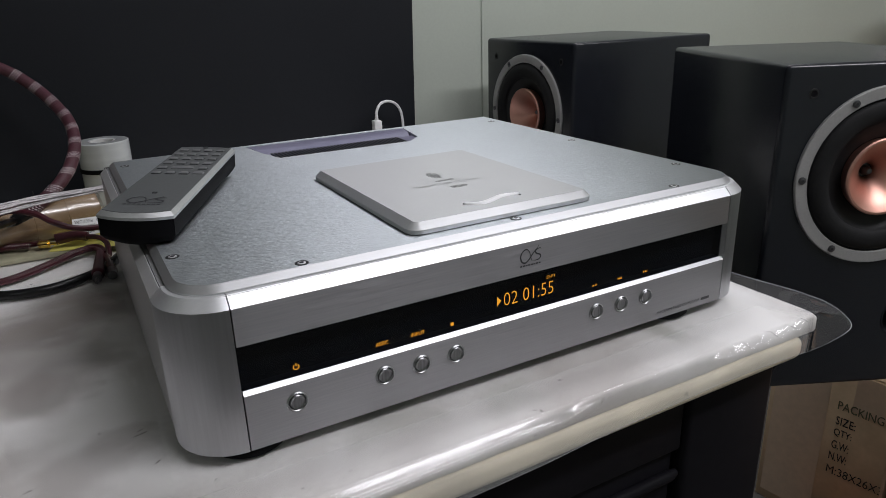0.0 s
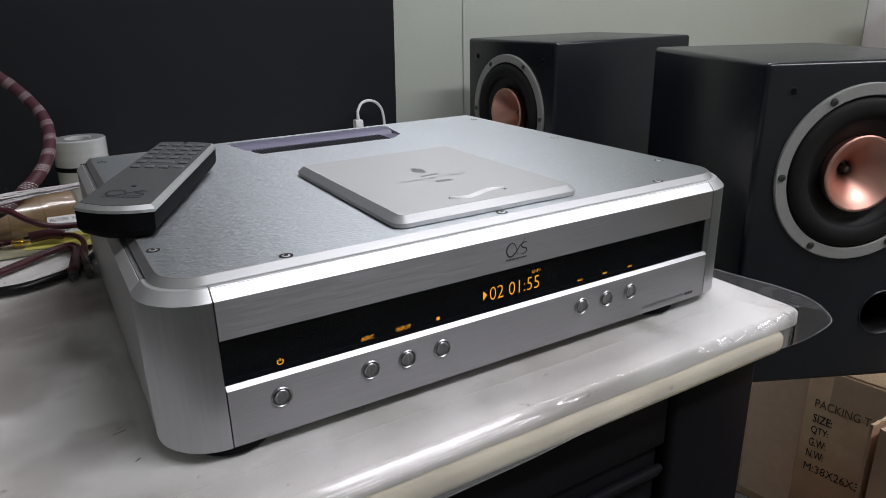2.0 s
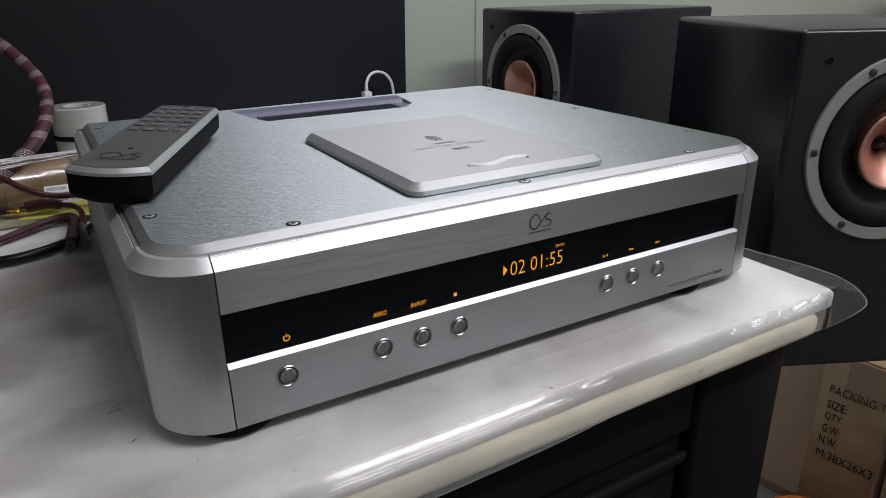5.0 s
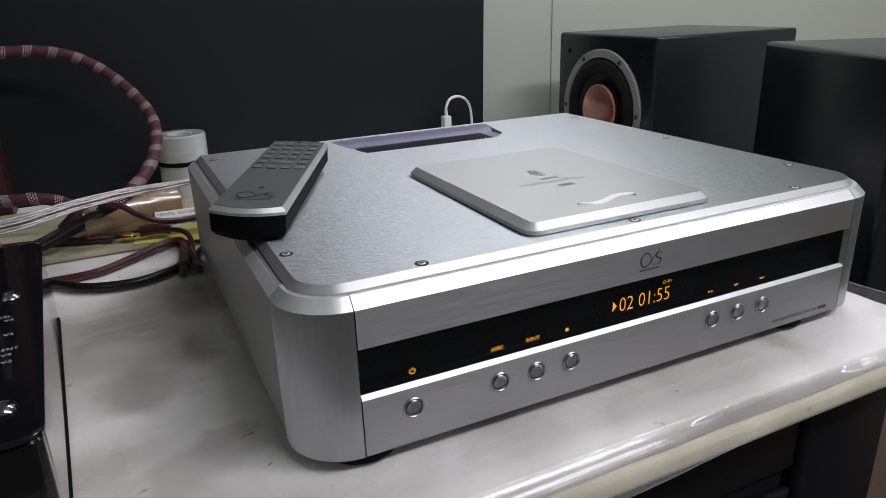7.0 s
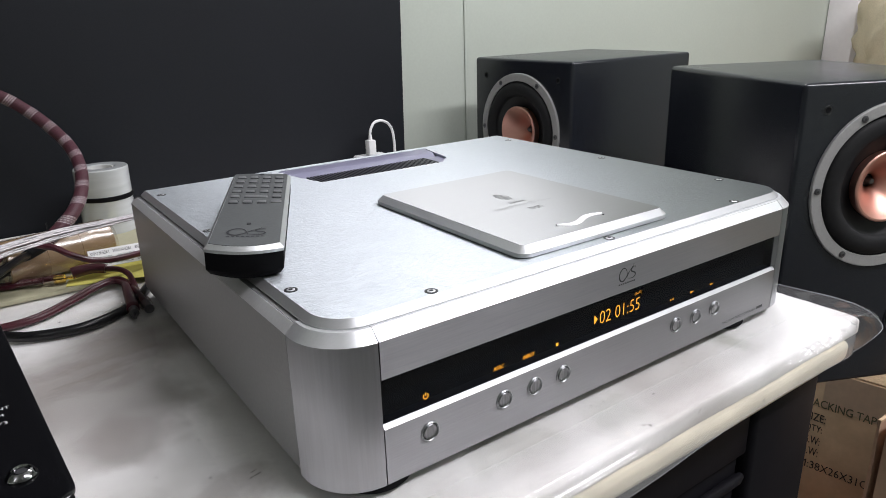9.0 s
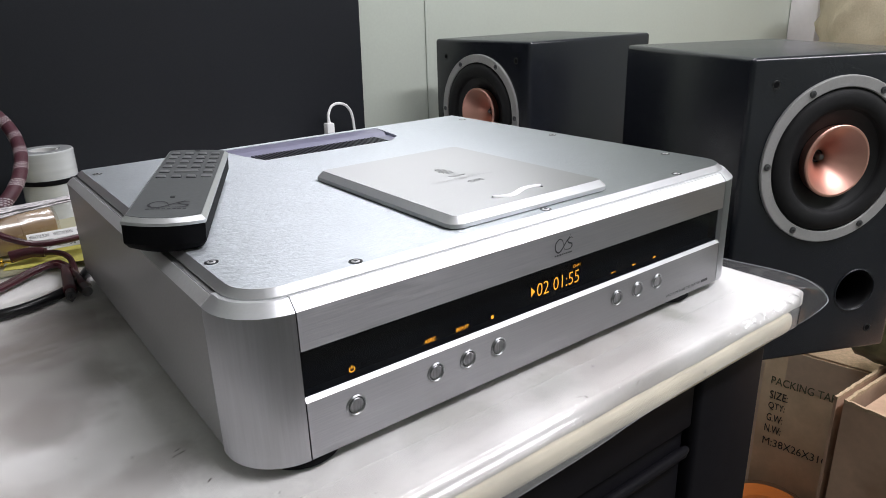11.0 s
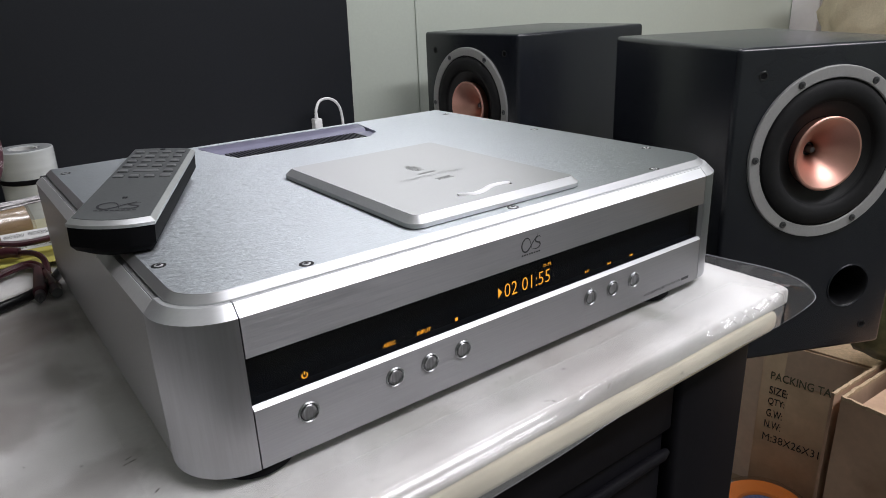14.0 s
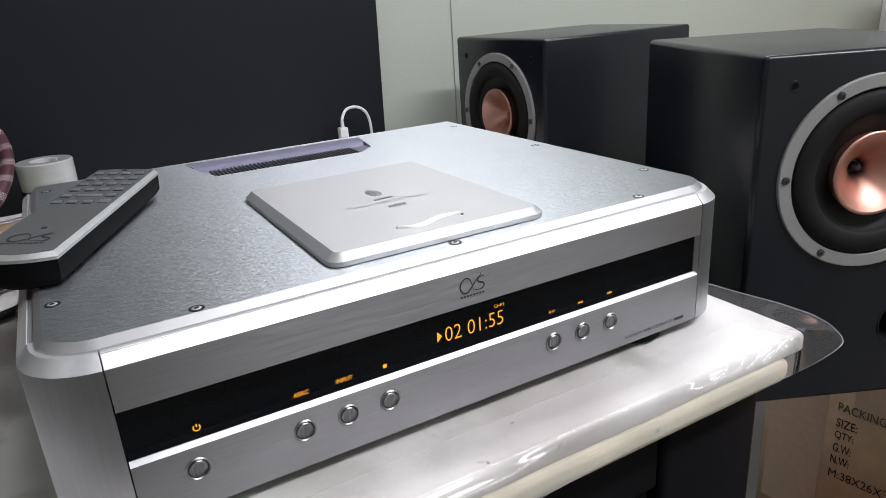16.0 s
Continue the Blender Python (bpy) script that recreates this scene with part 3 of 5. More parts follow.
xs = [-1.15 + 0.75 * k / 12 for k in range(12)] + [-0.40 + 0.415 * k / 130 for k in range(130)] + [0.015 + (FLAT_X - 0.015) * k / 30 for k in range(31)]
ys = [FLAT_Y + (0.66 - FLAT_Y) * k / 150 for k in range(151)]
add_loft(bm, [[(x, y, flat_height(x, y) if x < 0.3 and y > -0.010 else 0.0013) for x in xs] for y in ys], cap=False, closed=False)
part("sheet", bm, FILM, film).visible_shadow = False
part("folded_edge", folded, FOLDEDFILM, film, "creased front edge of the sheet, whitened to brighten the foam behind").visible_shadow = False
bm = loft([film_section(q) for q in HEM[turn:]], cap=False, closed=False)
part("overhang", bm, CLEARHEM, film, "clear sheet standing out past the foam corner").visible_shadow = False
part("cut_edge", tube(HEM, lambda t: 0.00012 + 0.00035 * ease(0.48, 0.58, t), 6), FILM_EDGE, film, "pale cut edge of the sheet")

# ---- the disc player ----
PX1, PY1 = 0.441, 0.385
PZ0, PZ1, CH = 0.0085, 0.0940, 0.006
SEAM_L, SEAM_R, CORNER = 0.0335, 0.4075, 0.0335
player = thing("disc_player", (0.2205, 0.19, 0.0), "silver brushed aluminium disc player with an amber display, on the foam", "disc player")
body_ring = lambda z: at_z(rrect(0.0090, 0.0100, 0.4320, PY1 - 0.004, (0.025, 0.025, 0.001, 0.001), 0.0, 8), z)
part("body", loft([body_ring(PZ0 + 0.002), body_ring(0.0850)]), CHASSIS, player)
# rim of the frame under the top plate, open where the vent goes down
bm = bmesh.new()
rim_ring = lambda z: at_z(rrect(0.0125, 0.0055, 0.4285, 0.29, (0.0215, 0.0215, 0.0005, 0.0005), 0.0, 8), z)
add_loft(bm, [rim_ring(0.0852), rim_ring(0.0997)])
for lo, hi in (((0.0125, 0.2905, 0.0852), (0.130, PY1 - 0.003, 0.0996)),
               ((0.320, 0.2905, 0.0852), (0.4285, PY1 - 0.003, 0.0996)), ((0.1305, 0.374, 0.0852), (0.3195, PY1 - 0.003, 0.0996))):
    add_box(bm, lo, hi)
part("frame", bm, SATIN, player)


def strip_x(profile, x0, x1):
    """A bar along x with a (y, z) section."""
    return loft([[(x, y, z) for y, z in profile] for x in (x0, x1)])


G = 0.00035
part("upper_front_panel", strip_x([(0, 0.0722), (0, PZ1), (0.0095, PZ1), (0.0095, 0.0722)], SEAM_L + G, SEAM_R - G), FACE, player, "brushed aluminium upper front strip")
part("front_bevel", strip_x([(0, PZ1), (CH, PZ1 + CH), (0.0095, PZ1 + CH), (0.0095, PZ1)], SEAM_L + G, SEAM_R - G), BEVEL, player, "bevelled upper edge, gleam painted pale")
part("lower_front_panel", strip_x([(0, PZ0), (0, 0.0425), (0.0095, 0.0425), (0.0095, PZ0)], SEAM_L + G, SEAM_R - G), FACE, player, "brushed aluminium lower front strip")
part("window_bevel", strip_x([(0, 0.0425), (0.0022, 0.0450), (0.0095, 0.0450), (0.0095, 0.0425)], SEAM_L + G, SEAM_R - G), BEVEL, player, "bevel under the window, gleam painted pale")
bm = bmesh.new()
add_loft(bm, [[(0.4042, 0.0028, z), (0.4070, 0.0, z), (0.4072, 0.009, z), (0.4042, 0.009, z)] for z in (0.0451, 0.0721)])
part("window_end_bevel", bm, SATIN, player)
bm = bmesh.new()
bm.faces.new([bm.verts.new((x, 0.0018, z)) for x, z in ((SEAM_L + G, 0.0449), (0.4043, 0.0449), (0.4043, 0.0722), (SEAM_L + G, 0.0722))])
part("window", bm, TINTED, player, "glossy tinted display window").visible_shadow = False
part("window_backing", box((SEAM_L + G, 0.0088, 0.0440), (0.4060, 0.0098, 0.0740)), LINER, player)
for lo, hi in (((SEAM_L + G, 0.0024, 0.0446), (0.4043, 0.0087, 0.0453)), ((SEAM_L + G, 0.0024, 0.0719), (0.4043, 0.0087, 0.0726)), ((SEAM_L - 0.0004, 0.0024, 0.0454), (SEAM_L + 0.0004, 0.0087, 0.0718)), ((0.4036, 0.0024, 0.0454), (0.4042, 0.0087, 0.0718))):
    part("window_liner", box(lo, hi), LINER, player)


def corner_cap(mirror, levels):
    rings = []
    for ins_, z in levels:
        r = CORNER - ins_
        pts = [(SEAM_L - G, ins_)]
        pts += [(CORNER - r * math.sin(radians(a)), CORNER - r * math.cos(radians(a))) for a in range(4, 91, 6)]
        pts += [(ins_, CORNER), (ins_, 0.0376), (0.0095, 0.0376), (0.0095, CORNER)]
        pts += [(CORNER - (CORNER - 0.0095) * math.sin(radians(a)), CORNER - (CORNER - 0.0095) * math.cos(radians(a))) for a in range(84, 3, -12)]
        pts += [(SEAM_L - G, 0.0095)]
        if mirror:
            pts = [(PX1 - x, y) for x, y in pts]
        rings.append(at_z(pts, z))
    return loft(rings)


for mirror in (False, True):
    cap_ob = part("corner_cap", corner_cap(mirror, ((0.0006, PZ0 - 0.0006), (0, PZ0), (0, PZ1))), CAPMETAL, player, "rounded satin aluminium corner")
    part("bevel", corner_cap(mirror, ((0, PZ1), (CH, PZ1 + CH))), BEVEL, cap_ob, "bevelled corner edge, gleam painted pale")
    prof = [(0, PZ0 + 0.0035), (0, PZ1), (0.0082, PZ1), (0.0082, PZ0 + 0.0035)]
    bev = [(0, PZ1), (0.0052, PZ1 + 0.0052), (0.0056, PZ1 + 0.0050), (0.0060, PZ1)]
    flip = lambda q: [(PX1 - x if mirror else x, z) for x, z in q]
    panel = part("side_panel", loft([[(x, y, z) for x, z in flip(prof)] for y in (0.0381, PY1 - 0.0005)]), SIDE, player, "grey anodised side panel")
    part("bevel", loft([[(x, y, z) for x, z in flip(bev)] for y in (0.0381, PY1 - 0.0005)]), SIDEBEVEL, panel, "bevelled top edge, coloured lighter as if catching light")
for x0 in (0.0061, PX1 - 0.0124):
    part("groove_floor", box((x0, 0.0377, 0.0850), (x0 + 0.0063, PY1 - 0.004, 0.0990)), SIDE, player)
part("rear_panel", box((0.004, PY1 - 0.0035, PZ0 + 0.001), (0.437, PY1, 0.0992)), CHASSIS, player)

# top plate with the vent opening
T0, T1 = 0.0999, 0.1045
outer = rrect(0.0085, 0.0085, 0.4325, 0.3835, (0.026, 0.026, 0.003, 0.003), 0.0, 10)
inner = rrect(0.0085, 0.0085, 0.4325, 0.3835, (0.026, 0.026, 0.003, 0.003), 0.0040, 10)
vent = [(0.1500, 0.2990), (0.2860, 0.2965), (0.3040, 0.3150), (0.3140, 0.3710), (0.1360, 0.3710), (0.1420, 0.3300)]
bm = bmesh.new()
add_loft(bm, [at_z(inner, T1 - 0.0006), at_z(inner, T1)], cap=False)
n = len(outer)
ring_edges = [e for e in bm.edges if all(abs(v.co.z - T1) < 1e-6 for v in e.verts)]
vv = [bm.verts.new((x, y, T1)) for x, y in vent]
ring_edges += [bm.edges.new((vv[i], vv[(i + 1) % 6])) for i in range(6)]
bmesh.ops.triangle_fill(bm, use_beauty=True, edges=ring_edges)
lower = [bm.verts.new((x, y, T1 - 0.0035)) for x, y in vent]
for i in range(6):
    j = (i + 1) % 6
    bm.faces.new((vv[i], vv[j], lower[j], lower[i]))
top_plate = part("top_plate", bm, PLATE, player, "brushed aluminium top plate")
part("bevel", loft([at_z(outer, T0), at_z(outer, T0 + 0.0010), at_z(inner, T1), at_z(inner, T1 - 0.0006)], cap=False), PLATEBEVEL, top_plate, "bevelled rim, gleam painted pale")

# vent: a tinted deflector at the back and black bars in front of it
bm = bmesh.new()
span = ((0.3358, 0.0978, 0.1435, 0.3055), (0.3400, 0.1002, 0.1425, 0.3065), (0.3480, 0.1032, 0.1410, 0.3090), (0.3520, 0.1040, 0.1402, 0.3100), (0.3560, 0.1042, 0.1395, 0.3105), (0.3706, 0.1043, 0.1365, 0.3135))
add_loft(bm, [[(x0 + (x1 - x0) * k / 12, y - 0.0015 * k / 12 * (y < 0.36), z) for y, z, x0, x1 in span] + [(x0 + (x1 - x0) * k / 12, y + 0.0006, z - 0.0012) for y, z, x0, x1 in span[::-1]] for k in range(13)])
part("deflector", bm, LAVENDER, player, "lavender tinted acrylic vent deflector")
part("vent_ledge", box((0.1320, 0.2950, 0.0960), (0.1500, 0.3366, 0.1020)), LAVENDER, player, "lavender vent ledge")
part("vent_ledge", box((0.2892, 0.2950, 0.0960), (0.3180, 0.3354, 0.1020)), LAVENDER, player, "lavender vent ledge")
part("vent_floor", box((0.131, 0.291, 0.0900), (0.319, 0.373, 0.0906)), LINER, player)
slat = finish(box((-0.0009, 0.292, 0.0940), (0.0009, 0.3350, 0.1028)), "vent_bar", GRILLE)
for k in range(38):
    ob = new("vent_bar", slat)
    ob.parent, ob.matrix_parent_inverse = player, player.matrix_basis.inverted()
    ob.location.x = 0.1520 + 0.1355 * k / 37

# screws on the top plate
for x, y, mt in ((0.018, 0.069, PALESCREW), (0.078, 0.0172, PALESCREW), (0.222, 0.0172, PALESCREW), (0.364, 0.0165, PALESCREW), (0.419, 0.066, PALESCREW), (0.417, 0.199, PALESCREW),
                 (0.417, 0.345, PALESCREW), (0.018, 0.215, PALESCREW), (0.020, 0.352, PALESCREW)):
    sc = part("screw", turned([(0.0024, 0), (0.0024, 0.0003), (0.0021, 0.00045), (0.0, 0.00045)], (x, y, T1), seg=20), mt, player, "countersunk hex screw")
    part("recess", turned([(0.0039, -0.0003), (0.0039, 0.0002), (0.0, 0.0002)], (x, y, T1), seg=24), RECESS, sc)
    part("socket", turned([(0.0013, 0), (0.0013, 0.0006), (0, 0.0006)], (x, y, T1), seg=6), INK, sc)

# disc cover
LX0, LY0, LX1, LY1 = 0.1480, 0.0210, 0.2915, 0.2000
bm = bmesh.new()
rings = [at_z(rrect(LX0, LY0, LX1, LY1, 0.0085, 0.0006, 3), T1 + 0.0003), at_z(rrect(LX0, LY0, LX1, LY1, 0.0085, 0.0, 3), T1 + 0.0008),
         at_z(rrect(LX0, LY0, LX1, LY1, 0.0085, 0.0, 3), T1 + 0.0034), at_z(rrect(LX0, LY0, LX1, LY1, 0.0085, 0.0048, 3), 0.1120), at_z(rrect(LX0, LY0, LX1, LY1, 0.0085, 0.0050, 3), 0.1112)]
cover_top = rrect(LX0, LY0, LX1, LY1, 0.0085, 0.0049, 3)
add_loft(bm, [at_z(cover_top, T1 + 0.0020), at_z(cover_top, 0.11205)])
cover = part("disc_cover", bm, LIDMETAL, player, "brushed aluminium disc cover")
part("bevel", loft(rings), BEVEL, cover, "bevelled cover edge, gleam painted pale")
# black strip standing in for the shadow line below the cover
part("cover_gap", loft([at_z(rrect(LX0, LY0, LX1, LY1, 0.0085, 0.0009, 3), T1 + z) for z in (0.0001, 0.0006)]), RUBBER, player, "dark strip painted as the shade under the disc cover")
TOPZ = 0.11215
flat = lambda x0, y0, z: (lambda u, v: (x0 + u, y0 + v, z))
# wave-shaped grip
bm = bmesh.new()
wave = [(0.1975 + 0.044 * t, 0.0415 - 0.0036 * math.sin(2 * math.pi * (t - 0.02))) for t in [k / 30 for k in range(31)]]
prof_w = lambda t: 0.0009 + 0.0021 * math.sin(math.pi * t)
rings = []
for i, (x, y) in enumerate(wave):
    t = i / 30
    h = prof_w(t)
    rings.append([(x, y - h, TOPZ - 0.0003), (x, y - h * 0.85, TOPZ + 0.0004), (x, y - h * 0.45, TOPZ + 0.0011), (x, y + 0.05 * h, TOPZ + 0.0014), (x, y + h * 0.6, TOPZ + 0.0010), (x, y + h, TOPZ - 0.0003)])
add_loft(bm, rings)
part("grip", bm, GRIP, cover, "wave-shaped polished grip")
part("pin", turned([(0.0009, 0), (0.0009, 0.0004), (0, 0.0004)], (0.2415, 0.0405, TOPZ - 0.0001), seg=12), INK, cover)
words("lettering", "Vacuum Tube CD Player", 0.056, 0.0062, (0.1905, 0.0955, TOPZ), (1, -0.03, 0), (0, 1, 0), FAINTINK, cover, shear=0.35)
bm = bmesh.new()
for k, half in enumerate((0.0030, 0.0046, 0.0052, 0.0050, 0.0040, 0.0022)):
    add_box(bm, (0.2202 - half, 0.1160 + 0.0031 * k, TOPZ - 0.0001), (0.2202 + half - 0.0008 * (k % 2), 0.1181 + 0.0031 * k, TOPZ + 0.00002))
part("emblem", bm, FAINTINK, cover, "small grey printed emblem")
bm = bmesh.new()
add_box(bm, (0.2125, 0.1055, TOPZ - 0.0001), (0.2270, 0.1085, TOPZ + 0.00002))
part("printed_bar", bm, FAINTINK, cover)
bm = bmesh.new()
for k in range(3):
    add_box(bm, (0.2137, 0.0835 + 0.0021 * k, TOPZ - 0.0001), (0.2265, 0.0848 + 0.0021 * k, TOPZ + 0.00002))
part("printed_bar", bm, FAINTINK, cover)

# front: emblem, lettering, display and buttons
front = lambda x0, z0, y: (lambda u, v: (x0 + u, y, z0 + v))
part("emblem", emblem(0.0165, front(0.2215, 0.0840, -0.00015)), INK, player, "dark curled maker's emblem")
words("lettering", "VACUUM TUBE CD PLAYER", 0.0455, 0.0022, (0.3390, -0.0002, 0.0127), (1, 0, 0), (0, 0, 1), INK, player)
part("printed_bar", box((0.3862, -0.0002, 0.0127), (0.3950, -0.00005, 0.0149)), INK, player)
WY = 0.0086


def deep(x, z):
    """A mark on the backing, where it stands behind the tinted window."""
    return (-0.0225 + (x + 0.0225) * 1.026, WY, 0.238 + (z - 0.238) * 1.026)


def glow_words(name, body, width, height, x, z, thin=0.0):
    words(name, body, width, height, deep(x, z), (1, 0, 0), (0, 0, 1), AMBER, player, thin=thin)


glow_words("display_digits", "02 01:55", 0.0405, 0.0092, 0.2010, 0.0540, 0.014)
glow_words("display_note", "D-F1", 0.0066, 0.0021, 0.2348, 0.0653)
glow_words("icon", "ASRC", 0.0084, 0.0026, 0.1113, 0.0504)
glow_words("icon", "INPUT", 0.0098, 0.0026, 0.1343, 0.0504)


def icon(name, shapes):
    bm = bmesh.new()
    for pts in shapes:
        bm.faces.new([bm.verts.new(deep(x, z)) for x, z in pts])
    part(name, bm, AMBER, player)


quad = lambda a, b, z0, z1: [(a, z0), (b, z0), (b, z1), (a, z1)]
tri = lambda x, d: [(x, 0.0498), (x + d, 0.0508), (x, 0.0518)]
icon("play_mark", [[(0.1958, 0.0550), (0.1990, 0.0584), (0.1958, 0.0618)]])
icon("icon", [quad(0.1616, 0.1638, 0.0505, 0.0527)])
icon("icon", [tri(0.2745, 0.0018), quad(0.2770, 0.2775, 0.0498, 0.0518), quad(0.2781, 0.2786, 0.0498, 0.0518)])
icon("icon", [tri(0.2995, -0.0016), tri(0.3012, -0.0016), quad(0.2975, 0.2979, 0.0498, 0.0518)])
icon("icon", [tri(0.3218, 0.0016), tri(0.3235, 0.0016), quad(0.3252, 0.3256, 0.0498, 0.0518)])
bm = bmesh.new()
on_back = lambda u, v: deep(0.0637 + u, 0.0520 + v)
ribbon(bm, [(0.0016 * math.sin(radians(a)), 0.0016 * math.cos(radians(a))) for a in range(40, 321, 14)], 0.0003, on_back)
ribbon(bm, [(0, 0.0004), (0, 0.0022)], 0.0003, on_back)
part("icon", bm, AMBER, player)
CAPP = [(0.0046, -0.0010), (0.0046, 0.0005), (0.0041, 0.0010), (0.0031, 0.0006), (0.0028, 0.0006)]


def ring_y(r0, r1, y0, y1, bev, c, seg=32):
    """A flat ring facing -y, from radius r0 to r1."""
    prof = [(r1, y0), (r1, y1 + bev), (r1 - bev, y1), (r0 + bev, y1), (r0, y1 + bev), (r0, y0)]
    rings = [[(c[0] + r * math.cos(2 * math.pi * k / seg), c[1] + h, c[2] + r * math.sin(2 * math.pi * k / seg)) for k in range(seg)] for r, h in prof]
    return loft(rings + [rings[0]], cap=False)


for x in (0.0622, 0.1160, 0.1405, 0.1650, 0.2790, 0.3022, 0.3258):
    rim = part("button_rim", ring_y(0.0049, 0.0061, 0.0005, -0.0010, 0.0006, (x, 0, 0.0305)), SATIN, player, "bright chrome ring")
    part("button_gap", turned([(0.0050, 0.0), (0.0050, -0.0002), (0.0, -0.0002)], (x, 0, 0.0305), "y", 28), INK, rim)
    part("button", turned([(r, -h) for r, h in CAPP], (x, 0, 0.0305), "y", 28), BUTTON, rim, "round steel push button")
for x, y in ((0.038, 0.0240), (0.366, 0.0240), (0.062, 0.335), (0.380, 0.335)):
    part("foot", turned([(0.021, 0.0017), (0.0225, 0.003), (0.0225, 0.009), (0.020, 0.0108)], (x, y, 0), seg=28), RUBBER, player, "black rubber foot")

# ---- remote control, lying askew on the player ----
remote = thing("remote_control", (0.045, 0.19, 0.1047), "grey metal remote control with silver rim, on the player", "remote control")
RM = Matrix.Translation((0.0401, 0.1775, 0.1108)) @ Matrix.Rotation(radians(-25.1), 4, "Z") @ Matrix.Rotation(radians(1.2), 4, "X") @ Matrix.Rotation(radians(3.8), 4, "Y")
RL, RW = 0.0914, 0.0225


def remote_outline(ins_, bow=0.006):
    pts = []
    for k in range(13):
        t = -1 + 2 * k / 12
        pts.append((t * (RW - ins_), -RL + ins_ - bow * (1 - t * t) + bow))
    for k in range(7):
        t = 1 - 2 * k / 6
        pts.append((t * (RW - ins_), RL - ins_ + 0.003 * (1 - t * t) - 0.003))
    return pts


def remote_ring(ins_, z):
    return [RM @ Vector((x, y, z)) for x, y in remote_outline(ins_)]


part("case", loft([remote_ring(0.0060, -0.0034), remote_ring(0.0026, -0.0010), remote_ring(0.0005, 0.0025), remote_ring(0.0004, 0.0132), remote_ring(0.0010, 0.0134)]), CASEBLACK, remote, "black plastic underside")
part("rim", loft([remote_ring(0.0, 0.0135), remote_ring(0.0, 0.0153), remote_ring(0.0021, 0.0176), remote_ring(0.0045, 0.0177)]), REMOTE_RIM, remote, "bright bevelled metal rim")
face = part("face_plate", loft([remote_ring(0.0024, 0.0170), remote_ring(0.0026, 0.01795), remote_ring(0.0040, 0.0181)]), REMOTE, remote, "grey satin face plate")
key_me = None
# dark plate, shifted forward, painted in as the shadow below each key
key_shade_mesh = finish(box((-0.0032, -0.0034, 0.0178), (0.0034, 0.0022, 0.01826), 0.0006, 1), "key_well", INK)
for r in range(6):
    for c in range(4):
        if key_me is None:
            key_me = finish(box((-0.0030, -0.0026, 0.0178), (0.0030, 0.0026, 0.0191), 0.0010, 2), "key", REMOTE_KEY)
        if r == 4 and c in (1, 2) or r == 5 and c == 3:
            continue
        ob = new("key", key_me)
        ob.parent, ob.matrix_parent_inverse = remote, remote.matrix_basis.inverted()
        ob.matrix_basis = RM @ Matrix.Translation((-0.0142 + 0.0095 * c, 0.0735 - 0.0142 * r, 0))
        rim_ob = new("key_well", key_shade_mesh)
        rim_ob.parent, rim_ob.matrix_parent_inverse = remote, remote.matrix_basis.inverted()
        rim_ob.matrix_basis = ob.matrix_basis
part("key", box((-0.0080, 0.0141, 0.0178), (0.0080, 0.0193, 0.0191), 0.0010, 2, RM), REMOTE_KEY, remote, "wide silver key")
part("key", box((0.0110, -0.0001, 0.0178), (0.0182, 0.0064, 0.0191), 0.0010, 2, RM), REMOTE_KEY, remote, "larger corner key")
part("power_key", turned([(0.0019, 0.0178), (0.0019, 0.0186), (0, 0.0188)], (0, 0.0838, 0), seg=14, m=RM), INK, remote)
part("ir_mark", box((-0.0013, -0.0490, 0.0178), (0.0013, -0.0466, 0.0186), m=RM), INK, remote)
on_face = lambda u, v: RM @ Vector((u, -0.0648 + v, 0.01835))
part("emblem", emblem(0.023, on_face), INK, remote, "dark curled maker's emblem")
for x, y in ((-0.010, 0.060), (0.010, 0.060), (0.004, -0.058), (0.014, -0.062)):
    hip = RM @ Vector((x, y, -0.0025))
    part("foot", turned([(0.0040, 0.1046), (0.0036, hip.z)], (hip.x, hip.y, 0), seg=14), RUBBER, remote)


# ---- loudspeakers ----
SW, SD, SH = 0.220, 0.270, 0.340
speaker = thing("bookshelf_speaker", (0, 0, 0), "black vinyl bookshelf speaker with a copper phase plug", "speaker", "pair of speakers")
WZ = 0.2312
PORT_X, PORT_Z = 0.0545, 0.0775
bm = box((-SW / 2, 0, 0), (SW / 2, SD, SH), 0.0052, 4)
baffle = max((f for f in bm.faces if f.normal.y < -0.99), key=lambda f: f.calc_area())
hole_edges = list(baffle.edges)
bmesh.ops.delete(bm, geom=[baffle], context="FACES_ONLY")
for r, hx, hz in ((0.0772, 0, WZ), (0.0245, PORT_X, PORT_Z)):
    hv = [bm.verts.new((hx + r * math.cos(2 * math.pi * k / 48), 0, hz + r * math.sin(2 * math.pi * k / 48))) for k in range(48)]
    hole_edges += [bm.edges.new((hv[k], hv[(k + 1) % 48])) for k in range(48)]
bmesh.ops.triangle_fill(bm, use_beauty=True, edges=hole_edges)
part("cabinet", bm, VINYL, speaker)


annulus = lambda r0, r1, y0, y1, bev, c=(0, 0, WZ), seg=64: ring_y(r0, r1, y0, y1, bev, c, seg)
part("woofer_ring", annulus(0.0765, 0.0885, 0.001, -0.0035, 0.0008), RING, speaker, "flat grey metal trim ring")
bm = bmesh.new()
prof = [(0.0768, -0.002), (0.0762, -0.0012), (0.0750, -0.0010)]
prof += [(0.0645 + 0.0100 * math.cos(radians(a)), -0.0010 - 0.0058 * math.sin(radians(a))) for a in range(0, 181, 12)]
prof += [(0.0530, 0.0005)]
